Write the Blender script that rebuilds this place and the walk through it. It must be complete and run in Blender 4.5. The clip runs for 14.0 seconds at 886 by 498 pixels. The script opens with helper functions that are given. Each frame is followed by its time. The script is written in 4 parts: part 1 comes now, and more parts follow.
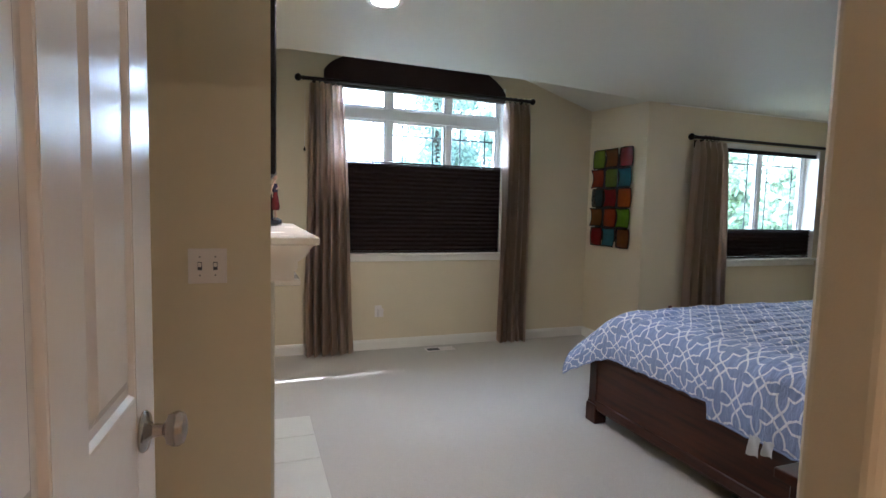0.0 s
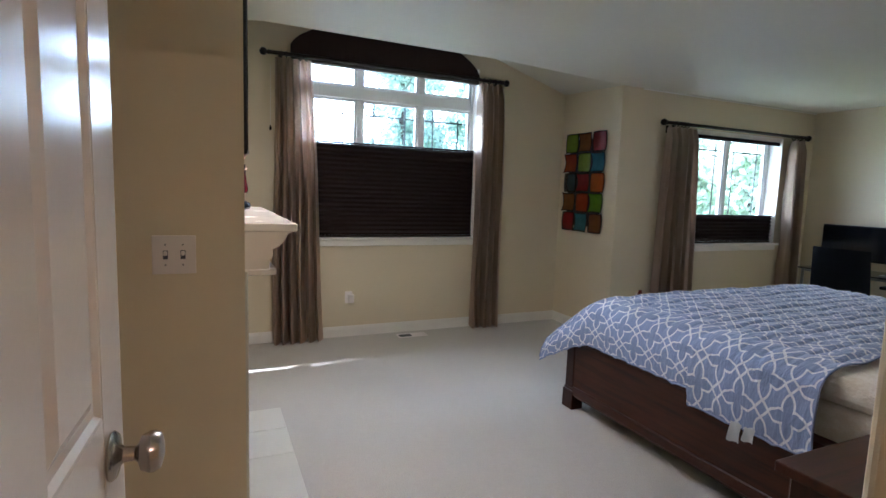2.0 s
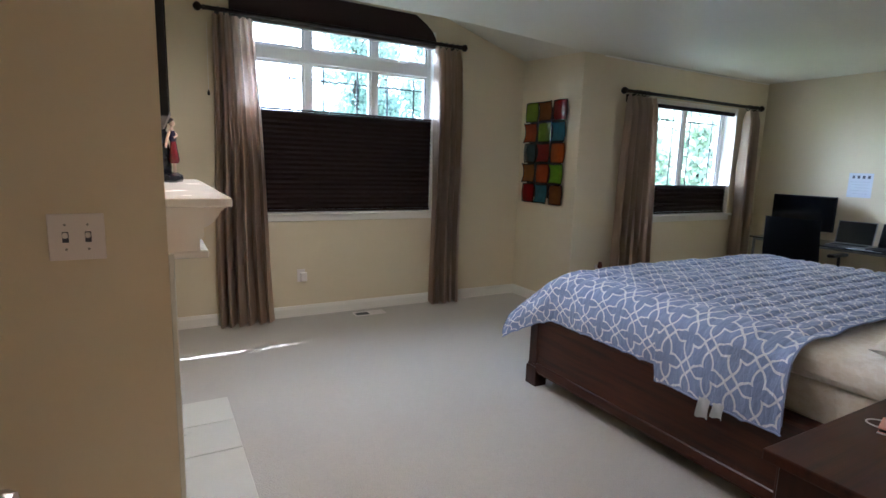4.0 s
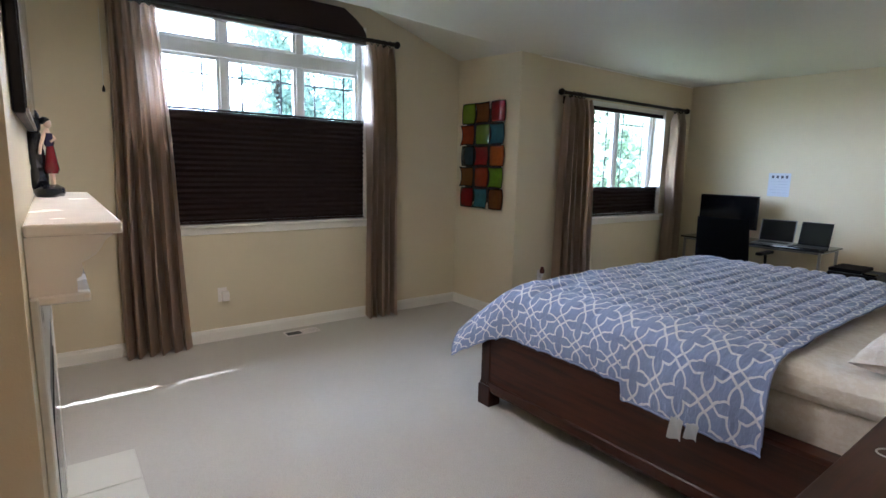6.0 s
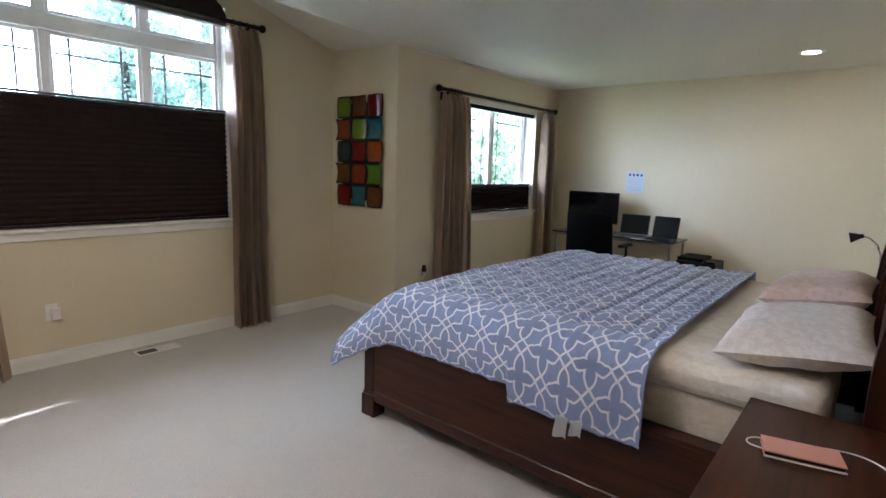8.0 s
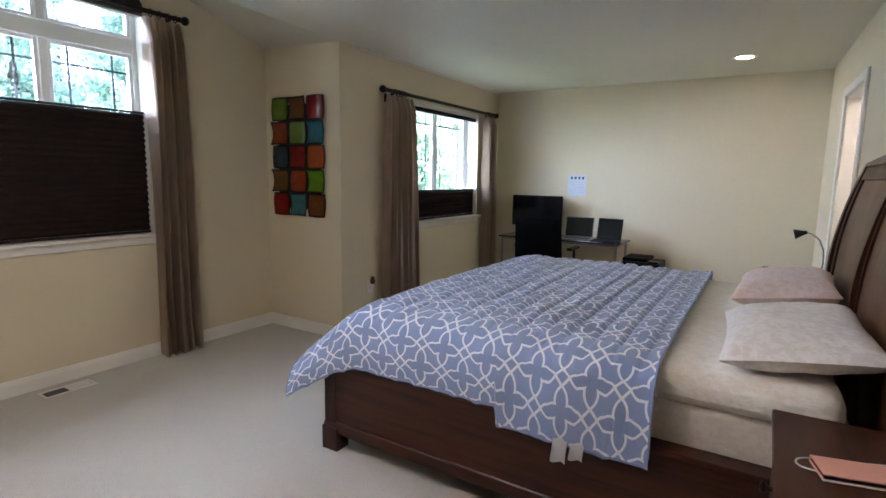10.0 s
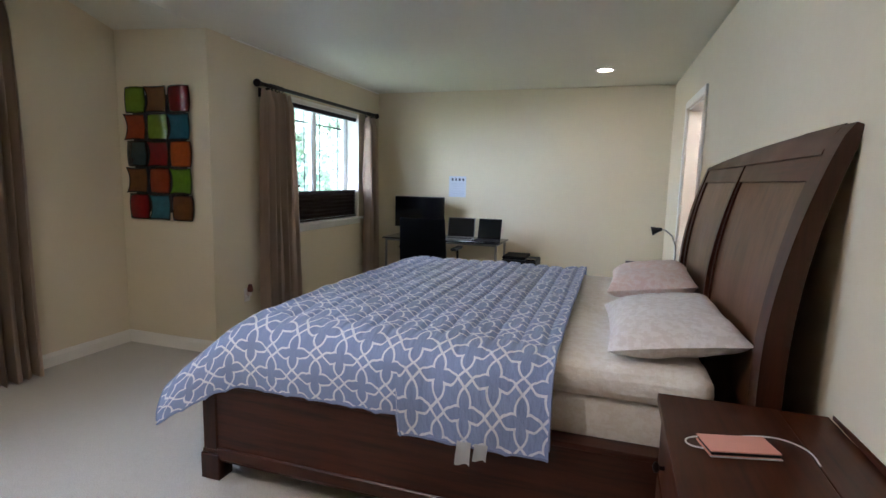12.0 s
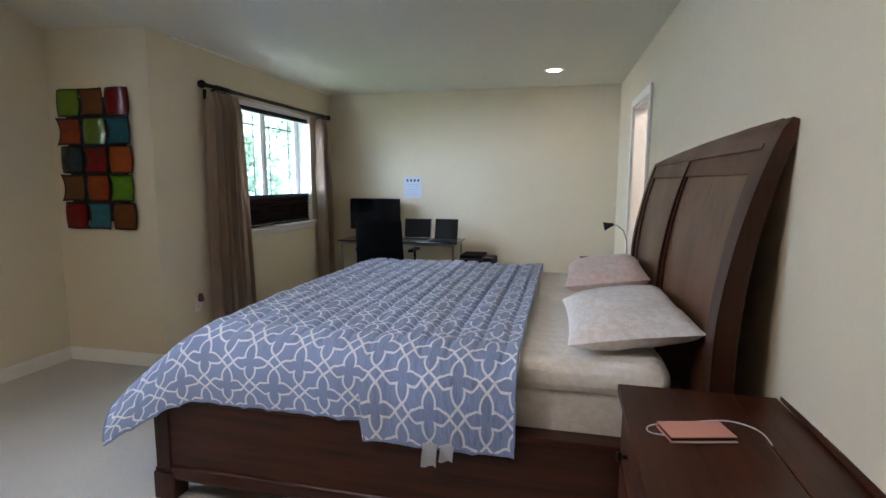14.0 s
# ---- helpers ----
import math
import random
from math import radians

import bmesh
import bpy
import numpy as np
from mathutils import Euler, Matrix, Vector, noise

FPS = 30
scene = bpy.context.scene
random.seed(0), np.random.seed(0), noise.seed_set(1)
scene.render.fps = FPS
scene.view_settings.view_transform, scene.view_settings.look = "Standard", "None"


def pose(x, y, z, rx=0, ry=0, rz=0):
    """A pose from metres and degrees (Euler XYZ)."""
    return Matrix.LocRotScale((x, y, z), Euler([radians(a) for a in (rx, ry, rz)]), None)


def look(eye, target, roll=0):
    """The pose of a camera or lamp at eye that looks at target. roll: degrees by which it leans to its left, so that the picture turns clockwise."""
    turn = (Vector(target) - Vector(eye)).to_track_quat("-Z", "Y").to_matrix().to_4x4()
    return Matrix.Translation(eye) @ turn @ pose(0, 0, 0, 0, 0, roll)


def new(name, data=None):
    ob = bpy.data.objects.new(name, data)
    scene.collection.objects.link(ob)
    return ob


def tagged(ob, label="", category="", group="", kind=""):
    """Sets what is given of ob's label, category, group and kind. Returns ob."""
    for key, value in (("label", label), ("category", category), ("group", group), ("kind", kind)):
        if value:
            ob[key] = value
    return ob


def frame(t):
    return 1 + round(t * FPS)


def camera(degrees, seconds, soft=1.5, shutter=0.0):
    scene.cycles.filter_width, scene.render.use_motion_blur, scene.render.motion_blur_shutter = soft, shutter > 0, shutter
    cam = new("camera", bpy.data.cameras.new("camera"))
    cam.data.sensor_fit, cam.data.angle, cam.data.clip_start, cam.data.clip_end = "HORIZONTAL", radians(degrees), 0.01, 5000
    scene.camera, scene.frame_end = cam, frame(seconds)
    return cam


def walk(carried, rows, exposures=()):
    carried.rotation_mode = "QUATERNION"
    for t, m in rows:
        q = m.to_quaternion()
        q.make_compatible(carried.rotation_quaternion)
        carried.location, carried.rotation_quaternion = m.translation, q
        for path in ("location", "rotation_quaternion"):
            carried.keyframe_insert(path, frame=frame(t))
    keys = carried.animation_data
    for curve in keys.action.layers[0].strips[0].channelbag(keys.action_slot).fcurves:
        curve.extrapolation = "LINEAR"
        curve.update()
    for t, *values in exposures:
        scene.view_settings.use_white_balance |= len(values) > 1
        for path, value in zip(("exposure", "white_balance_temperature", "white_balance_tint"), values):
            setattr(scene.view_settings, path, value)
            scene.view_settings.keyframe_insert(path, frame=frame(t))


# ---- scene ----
cam = camera(80.9, 14.0)
PATH = [
    (0, (0.153, 0.044, 1.405), (0.843, 1.914, 1.242), 1.5),
    (0.5, (0.157, 0.053, 1.406), (0.864, 1.916, 1.23), 1.5),
    (1, (0.145, 0.079, 1.408), (0.87, 1.933, 1.211), 1.6),
    (1.5, (0.128, 0.12, 1.408), (0.863, 1.967, 1.196), 1.6),
    (2, (0.114, 0.174, 1.408), (0.932, 1.985, 1.184), 2.0),
    (2.5, (0.113, 0.194, 1.397), (1.004, 1.966, 1.139), 2.0),
    (3, (0.133, 0.238, 1.393), (1.058, 1.984, 1.083), 2.2),
    (5.5, (0.255, 0.559, 1.409), (1.349, 2.204, 1.097), 1.2),
    (6, (0.27, 0.64, 1.412), (1.458, 2.218, 1.105), 1.3),
    (6.5, (0.273, 0.696, 1.411), (1.556, 2.2, 1.108), 1.3),
    (7, (0.284, 0.738, 1.414), (1.667, 2.15, 1.11), 1.6),
    (7.5, (0.314, 0.766, 1.408), (1.787, 2.085, 1.107), 1.4),
    (7.7, (0.347, 0.749, 1.419), (1.844, 2.039, 1.113), 1.6),
    (9.8, (0.438, 1.044, 1.4), (2.074, 2.16, 1.118), 1.1),
    (10, (0.445, 1.067, 1.399), (2.13, 2.108, 1.12), 1.0),
    (10.5, (0.453, 1.107, 1.396), (2.242, 1.957, 1.122), 1.2),
    (11, (0.454, 1.133, 1.398), (2.297, 1.862, 1.128), 1.3),
    (11.5, (0.462, 1.151, 1.396), (2.33, 1.816, 1.13), 1.4),
    (12, (0.472, 1.168, 1.394), (2.356, 1.784, 1.13), 1.4),
    (12.5, (0.471, 1.182, 1.396), (2.373, 1.742, 1.134), 1.5),
    (13, (0.473, 1.183, 1.394), (2.388, 1.697, 1.131), 1.1),
    (13.5, (0.474, 1.187, 1.392), (2.397, 1.67, 1.131), 0.6),
    (14, (0.481, 1.184, 1.39), (2.412, 1.638, 1.132), 0.2),
]
EXPOSURES = ((0.0, 2.63, 5240, 14), (5.0, 2.70, 5280, 14), (7.5, 2.77, 5400, 15), (10.0, 2.82, 5500, 17), (12.0, 2.76, 5400, 16), (14.0, 2.75, 5320, 14))
walk(cam, [(t, look(eye, target, roll)) for t, eye, target, roll in PATH], EXPOSURES)

# ---- world and lights ----
SUN_EL, SUN_AZ = radians(54.4), radians(55.9)  # azimuth from +y towards +x
world = bpy.data.worlds.new("world")
scene.world = world
world.use_nodes = True
wn = world.node_tree
sky = wn.nodes.new("ShaderNodeTexSky")
sky.sky_type = "NISHITA"
sky.sun_disc = False
sky.sun_elevation = SUN_EL
sky.sun_rotation = SUN_AZ
wn.nodes["Background"].inputs["Strength"].default_value = 0.15
wn.links.new(sky.outputs[0], wn.nodes["Background"].inputs["Color"])

sun = new("sun", bpy.data.lights.new("sun", "SUN"))
sun.data.energy = 4.0
sun.data.angle = radians(0.5)
sun.data.color = (1.0, 0.96, 0.9)
sun_dir = Vector((math.sin(SUN_AZ) * math.cos(SUN_EL), math.cos(SUN_AZ) * math.cos(SUN_EL), math.sin(SUN_EL)))
sun.matrix_world = look((0, 0, 20), Vector((0, 0, 20)) - sun_dir)


def area(name, x, y, z, w, h, target, power, color):
    ob = new(name, bpy.data.lights.new(name, "AREA"))
    ob.data.shape = "RECTANGLE"
    ob.data.size, ob.data.size_y = w, h
    ob.data.energy = power
    ob.data.color = color
    ob.matrix_world = look((x, y, z), target)
    return ob


SKY = (0.80, 0.91, 1.0)
# added area lamps standing in for bright hazy sky: low over the trees, and high
area("bright_sky", 10.0, 30.0, 9.0, 76.0, 26.0, (4.0, 0.0, 5.0), 21500.0, SKY)
area("high_sky", 3.0, 24.0, 36.0, 60.0, 26.0, (1.5, 4.0, 1.0), 24000.0, SKY)


# ---- materials ----
def linear(h):
    """A colour from a hex text, made linear."""
    return tuple(((int(h[i:i + 2], 16) / 255.0 + 0.055) / 1.055) ** 2.4 if int(h[i:i + 2], 16) > 10 else int(h[i:i + 2], 16) / 3295.0 for i in (0, 2, 4)) + (1.0,)


class Nodes:
    def __init__(self, name):
        self.mat = bpy.data.materials.new(name)
        self.mat.use_nodes = True
        self.tree = self.mat.node_tree
        self.bsdf = self.tree.nodes["Principled BSDF"]

    def node(self, kind, values=None, **attrs):
        n = self.tree.nodes.new(kind)
        for k, v in attrs.items():
            setattr(n, k, v)
        for k, v in (values or {}).items():
            if isinstance(v, bpy.types.NodeSocket):
                self.tree.links.new(v, n.inputs[k])
            else:
                n.inputs[k].default_value = v
        return n

    def math(self, op, a, b=0.0, c=0.0):
        return self.node("ShaderNodeMath", {0: a, 1: b, 2: c}, operation=op).outputs[0]

    def coords(self, which="Object", scale=(1, 1, 1), rot=(0, 0, 0)):
        tc = self.node("ShaderNodeTexCoord")
        return self.node("ShaderNodeMapping", {"Vector": tc.outputs[which], "Scale": scale, "Rotation": rot}).outputs[0]

    def noise(self, vec, scale, detail=3.0, rough=0.55):
        return self.node("ShaderNodeTexNoise", {"Vector": vec, "Scale": scale, "Detail": detail, "Roughness": rough}).outputs[0]

    def ramp(self, fac, stops):
        n = self.node("ShaderNodeValToRGB", {0: fac})
        el = n.color_ramp.elements
        while len(el) < len(stops):
            el.new(0.5)
        for e, (p, c) in zip(el, stops):
            e.position, e.color = p, c
        return n.outputs[0]

    def mix(self, fac, a, b, blend="MIX"):
        n = self.node("ShaderNodeMix", data_type="RGBA", blend_type=blend)
        for k, v in ((0, fac), (6, a), (7, b)):
            if isinstance(v, bpy.types.NodeSocket):
                self.tree.links.new(v, n.inputs[k])
            else:
                n.inputs[k].default_value = v
        return n.outputs[2]

    def bump(self, height, dist, strength=1.0):
        n = self.node("ShaderNodeBump", {"Height": height, "Distance": dist, "Strength": strength})
        self.tree.links.new(n.outputs[0], self.bsdf.inputs["Normal"])

    def set(self, **values):
        for k, v in values.items():
            sock = self.bsdf.inputs[k.replace("_", " ")]
            if isinstance(v, bpy.types.NodeSocket):
                self.tree.links.new(v, sock)
            else:
                sock.default_value = v
        return self.mat


def shade(c, f):
    return tuple(min(1.0, v * f) for v in c[:3]) + (1.0,)


def plain(name, colour, rough=0.5, metal=0.0, vary=0.1, scale=6.0, bump=0.0005, grain=120.0, spec=0.5, sheen=0.0):
    """Paint, plastic, cloth or metal: tone varies at a large and a fine scale, with a fine relief."""
    n = Nodes(name)
    c = n.coords()
    big, fine = n.noise(c, scale, 3.0), n.noise(c, grain, 2.0)
    base = n.mix(big, shade(colour, 1 - vary), shade(colour, 1 + vary))
    base = n.mix(n.math("MULTIPLY", fine, 0.25), base, shade(colour, 1 - 1.6 * vary))
    if bump:
        n.bump(fine, bump, 0.6)
    r = n.math("MULTIPLY_ADD", big, 0.16, rough - 0.08)
    return n.set(Base_Color=base, Roughness=r, Metallic=metal, Specular_IOR_Level=spec, Sheen_Weight=sheen)


def wall_paint(name, colour):
    """Rolled matt paint on lightly textured drywall."""
    n = Nodes(name)
    c = n.coords()
    big, mid, fine = n.noise(c, 1.1, 4.0), n.noise(c, 28.0, 3.0), n.noise(c, 260.0, 2.0)
    base = n.mix(big, shade(colour, 0.95), shade(colour, 1.05))
    base = n.mix(n.math("MULTIPLY", mid, 0.12), base, shade(colour, 0.82))
    n.bump(n.math("ADD", n.math("MULTIPLY", mid, 1.0), n.math("MULTIPLY", fine, 0.4)), 0.0012, 0.55)
    return n.set(Base_Color=base, Roughness=n.math("MULTIPLY_ADD", mid, 0.2, 0.5), Specular_IOR_Level=0.35)


def carpet(name, colour):
    n = Nodes(name)
    c = n.coords()
    big, mid = n.noise(c, 1.3, 4.0), n.noise(c, 18.0, 4.0)
    tuft = n.node("ShaderNodeTexVoronoi", {"Vector": c, "Scale": 210.0}).outputs["Distance"]
    base = n.mix(big, shade(colour, 0.9), shade(colour, 1.06))
    base = n.mix(n.math("MULTIPLY", mid, 0.35), base, shade(colour, 0.78))
    base = n.mix(n.math("MULTIPLY", tuft, 0.5), base, shade(colour, 0.62))
    n.bump(n.math("ADD", n.math("MULTIPLY", tuft, -1.0), n.math("MULTIPLY", mid, 0.8)), 0.004, 0.7)
    return n.set(Base_Color=base, Roughness=0.95, Specular_IOR_Level=0.15, Sheen_Weight=0.25)


def wood(name, dark, light, axis=0, rough=0.38, coat=0.10):
    n = Nodes(name)
    scale = [26.0, 26.0, 26.0]
    scale[axis] = 1.6
    c = n.coords(scale=tuple(scale))
    grain = n.noise(c, 1.0, 6.0, 0.62)
    pores = n.noise(n.coords(scale=tuple(7 * s for s in scale)), 1.0, 2.0)
    cloud = n.noise(n.coords(), 2.6, 3.0)
    base = n.ramp(grain, [(0.28, dark), (0.5, shade(light, 0.75)), (0.72, light)])
    base = n.mix(n.math("MULTIPLY", pores, 0.45), base, shade(dark, 0.7))
    base = n.mix(n.math("MULTIPLY", cloud, 0.5), base, dark)
    n.bump(n.math("ADD", grain, n.math("MULTIPLY", pores, 0.5)), 0.0006, 0.5)
    return n.set(Base_Color=base, Roughness=n.math("MULTIPLY_ADD", cloud, 0.22, rough - 0.08), Specular_IOR_Level=0.28, Coat_Weight=coat, Coat_Roughness=0.22)


def jacquard(name, ground, figure):
    """Washed cotton with a woven leaf figure and soft creases."""
    n = Nodes(name)
    c = n.coords()
    swirl = n.noise(n.coords(scale=(1, 1, 1.3)), 34.0, 4.0, 0.6)
    crease = n.noise(c, 7.0, 4.0)
    weave = n.noise(c, 500.0, 2.0)
    base = n.mix(n.ramp(swirl, [(0.46, (0, 0, 0, 1)), (0.54, (1, 1, 1, 1))]), ground, figure)
    base = n.mix(n.math("MULTIPLY", weave, 0.12), base, shade(ground, 0.85))
    n.bump(n.math("ADD", n.math("MULTIPLY", crease, 2.0), n.math("ADD", n.math("MULTIPLY", swirl, 0.3), n.math("MULTIPLY", weave, 0.06))), 0.014, 0.8)
    return n.set(Base_Color=base, Roughness=0.8, Specular_IOR_Level=0.2, Sheen_Weight=0.2)


def silk(name, dark, light):
    """Satin drapery with slubs; vertical streaks colour in the folds' light and dark."""
    n = Nodes(name)
    tc = n.node("ShaderNodeTexCoord")
    uv = tc.outputs["UV"]
    slub = n.noise(n.node("ShaderNodeMapping", {"Vector": uv, "Scale": (60, 900, 1)}).outputs[0], 1.0, 3.0)
    fold_sheen = n.noise(n.node("ShaderNodeMapping", {"Vector": uv, "Scale": (5, 0.3, 1)}).outputs[0], 1.0, 3.0)
    crush = n.noise(n.node("ShaderNodeMapping", {"Vector": uv, "Scale": (9, 5, 1)}).outputs[0], 1.0, 4.0)
    # pale streaks stand for sheen on the folds, dark ones for their shade
    base = n.mix(n.ramp(fold_sheen, [(0.2, (0, 0, 0, 1)), (0.8, (1, 1, 1, 1))]), dark, light)
    base = n.mix(n.math("MULTIPLY", slub, 0.3), base, shade(dark, 0.75))
    n.bump(n.math("ADD", n.math("MULTIPLY", slub, 0.2), crush), 0.006, 0.5)
    return n.set(Base_Color=base, Roughness=0.30, Metallic=0.35, Specular_IOR_Level=0.7)


def trellis(name, ground, line):
    """Printed quatrefoil trellis, 0.206 m repeat, with quilted relief."""
    n = Nodes(name)
    uv = n.node("ShaderNodeTexCoord").outputs["UV"]
    warp = n.noise(uv, 5.0, 2.0)
    xyz = n.node("ShaderNodeSeparateXYZ", {0: uv})
    u = n.math("ADD", xyz.outputs[0], n.math("MULTIPLY", warp, 0.012))
    v = n.math("ADD", xyz.outputs[1], n.math("MULTIPLY", warp, 0.010))
    P = 0.212

    def fold(value, shift):
        return n.math("SUBTRACT", n.math("PINGPONG", n.math("ADD", value, shift), P / 2), 0.0)

    def dist(a, ca, b, cb):
        da, db = n.math("SUBTRACT", a, ca), n.math("SUBTRACT", b, cb)
        return n.math("SQRT", n.math("ADD", n.math("MULTIPLY", da, da), n.math("MULTIPLY", db, db)))

    def flower(a, b):
        petal = n.math("MINIMUM", dist(a, 0.034, b, -0.0285), dist(a, -0.0285, b, 0.034))
        return n.math("SUBTRACT", petal, 0.0525)

    def diamond(a, b):
        return n.math("LESS_THAN", n.math("ABSOLUTE", n.math("SUBTRACT", n.math("ADD", a, b), 0.0285)), 0.0066)

    a0, b0 = fold(u, 0.0), fold(v, 0.0)
    a1, b1 = fold(u, P / 2), fold(v, P / 2)
    f = n.math("MINIMUM", flower(a0, b0), flower(a1, b1))
    ring = n.math("LESS_THAN", n.math("ABSOLUTE", f), 0.0043)
    outside = n.math("GREATER_THAN", f, 0.0)
    ribbons = n.math("MULTIPLY", n.math("MAXIMUM", diamond(a1, b0), diamond(a0, b1)), outside)
    ink = n.math("MAXIMUM", ring, ribbons)
    thread = n.noise(uv, 420.0, 2.0)
    inner = n.math("MULTIPLY", n.math("LESS_THAN", f, 0.0), 0.18)
    cloth = n.mix(inner, n.mix(warp, shade(ground, 0.95), shade(ground, 1.07)), shade(ground, 0.62))
    base = n.mix(ink, cloth, line)
    base = n.mix(n.math("MULTIPLY", thread, 0.25), base, shade(ground, 0.8))
    pucker = n.noise(n.node("ShaderNodeMapping", {"Vector": uv, "Scale": (0.6, 1.5, 1)}).outputs[0], 26.0, 3.0)
    n.bump(n.math("ADD", n.math("MULTIPLY", pucker, 1.0), n.math("MULTIPLY", thread, 0.05)), 0.016, 0.8)
    return n.set(Base_Color=base, Roughness=0.8, Sheen_Weight=0.3, Specular_IOR_Level=0.25)


def leaves(name, colour):
    """Leaves that also let light through."""
    n = Nodes(name)
    rnd = n.node("ShaderNodeNewGeometry").outputs["Random Per Island"]
    base = n.mix(rnd, shade(colour, 0.6), shade(colour, 1.5))
    n.set(Base_Color=base, Roughness=0.5)
    thin = n.node("ShaderNodeBsdfTranslucent", {"Color": base})
    mix = n.node("ShaderNodeMixShader", {0: 0.5, 1: n.bsdf.outputs[0], 2: thin.outputs[0]})
    n.tree.links.new(mix.outputs[0], n.tree.nodes["Material Output"].inputs[0])
    return n.mat


def glaze(name, colour, rim):
    """Painted, lacquered metal tile: mottled, darker towards its edge."""
    n = Nodes(name)
    c = n.coords()
    cloud, fine = n.noise(c, 14.0, 5.0), n.noise(c, 70.0, 4.0)
    base = n.mix(cloud, shade(colour, 0.55), shade(colour, 1.35))
    uv = n.node("ShaderNodeSeparateXYZ", {0: n.node("ShaderNodeTexCoord").outputs["UV"]})
    off = n.math("MAXIMUM", n.math("ABSOLUTE", n.math("SUBTRACT", uv.outputs[0], 0.5)), n.math("ABSOLUTE", n.math("SUBTRACT", uv.outputs[1], 0.5)))
    edge = n.math("ADD", off, n.math("MULTIPLY", n.math("SUBTRACT", cloud, 0.5), 0.09))
    base = n.mix(n.ramp(edge, [(0.40, (0, 0, 0, 1)), (0.49, (1, 1, 1, 1))]), base, rim)
    base = n.mix(n.math("MULTIPLY", fine, 0.3), base, rim)
    n.bump(fine, 0.001, 0.4)
    return n.set(Base_Color=base, Roughness=0.16, Specular_IOR_Level=0.6, Coat_Weight=0.8, Coat_Roughness=0.08)


def emitter(name, colour, strength):
    n = Nodes(name)
    return n.set(Base_Color=colour, Emission_Color=colour, Emission_Strength=strength)


WALL = wall_paint("wall_paint_beige", linear("dbceb0"))
CEIL = wall_paint("ceiling_paint", linear("d8d4c2"))
CARPET = carpet("carpet_cream", linear("ccc6ba"))
TRIM = plain("trim_white", linear("eae6dc"), 0.35, vary=0.03, bump=0.0002)
VINYL = plain("window_vinyl", linear("f0f0ee"), 0.3, vary=0.02, bump=0.0)
DOOR = plain("door_white", linear("d9d2c8"), 0.2, vary=0.03, bump=0.0003, grain=60)
PLATE = plain("plate_white", linear("e8e0da"), 0.3, vary=0.02, bump=0.0)
MANTEL = plain("mantel_white", linear("ece6dc"), 0.25, vary=0.03, bump=0.0002)
MARBLE = plain("hearth_stone", linear("d2cfc2"), 0.3, vary=0.08, scale=5.0, bump=0.0003)
GROUT = plain("grout", linear("8f8a7c"), 0.9, vary=0.1)
SLATE = plain("firebox_metal", linear("22201f"), 0.4, 0.4)
STEEL = plain("satin_nickel", linear("b3aaa2"), 0.25, 1.0, vary=0.06, bump=0.0001)
CHROME = plain("dull_chrome", linear("9a9894"), 0.3, 1.0, vary=0.05, bump=0.0)
BLACK = plain("black_plastic", linear("0e0e12"), 0.45, vary=0.15, bump=0.0003, spec=0.25)
SCREEN = plain("screen_glass", linear("08090c"), 0.12, vary=0.05, bump=0.0)
LEATHER = plain("black_leather", linear("08080b"), 0.6, vary=0.2, bump=0.0008, grain=200, spec=0.12)
BLIND = plain("cellular_shade_brown", linear("302522"), 0.85, vary=0.08, bump=0.0003, grain=300, spec=0.2)
VALANCE = plain("valance_fabric", linear("352826"), 0.9, vary=0.08, bump=0.0005, grain=300, spec=0.2)
RAIL = plain("shade_rail", linear("6b5f58"), 0.4, vary=0.04, bump=0.0)
IRON = plain("rod_bronze", linear("1d1310"), 0.4, 0.5, vary=0.2, bump=0.0004)
SILK = silk("drapery_satin", linear("957a66"), linear("fae4cc"))
BEDWOOD = wood("bed_wood", linear("1a0b06"), linear("5a2b16"), 1)
BEDWOOD_X = wood("bed_wood_cross", linear("1a0b06"), linear("5a2b16"), 0)
BEDWOOD_Z = wood("bed_wood_upright", linear("180a05"), linear("4c2412"), 2)
PANELWOOD = wood("panel_wood", linear("3c2212"), linear("7a5232"), 2, 0.34)
SHEET = jacquard("sheet_cream", linear("ece4d6"), linear("f3ede2"))
PILLOW = jacquard("pillow_cream", linear("e8e0d8"), linear("f2ece6"))
PILLOW_PINK = jacquard("pillow_peach", linear("ecd0c2"), linear("f2ded4"))
DUVET = trellis("duvet_print", linear("8f9ec6"), linear("f0f0f2"))
DUVET_UNDER = plain("duvet_lining", linear("8490b4"), 0.85, vary=0.05, bump=0.0006)
TAG = plain("care_tag", linear("dcdcda"), 0.7, vary=0.05)
PAPER = plain("paper", linear("cdd2dc"), 0.7, vary=0.02, bump=0.0)
INK = plain("ink", linear("4a4c58"), 0.7, vary=0.1, bump=0.0)
PHONE = plain("phone_case_pink", linear("d99a88"), 0.35, vary=0.05, bump=0.0003)
CABLE = plain("cable_white", linear("e4e4e6"), 0.4, vary=0.02, bump=0.0)
REDBROWN = plain("plug_red", linear("5a2418"), 0.35, vary=0.15)
FIG_DARK = plain("figurine_dark", linear("14161e"), 0.2, vary=0.2)
FIG_RED = plain("figurine_red", linear("64101a"), 0.25, vary=0.2)
FIG_BLUE = plain("figurine_navy", linear("2a2440"), 0.25, vary=0.2)
FIG_SKIN = plain("figurine_cream", linear("d8b8a0"), 0.3, vary=0.05)
DESKTOP = plain("desk_glass", linear("2a2c30"), 0.1, vary=0.05, bump=0.0)
LIT = emitter("lamp_lens", (1.0, 0.76, 0.52, 1), 10.0)
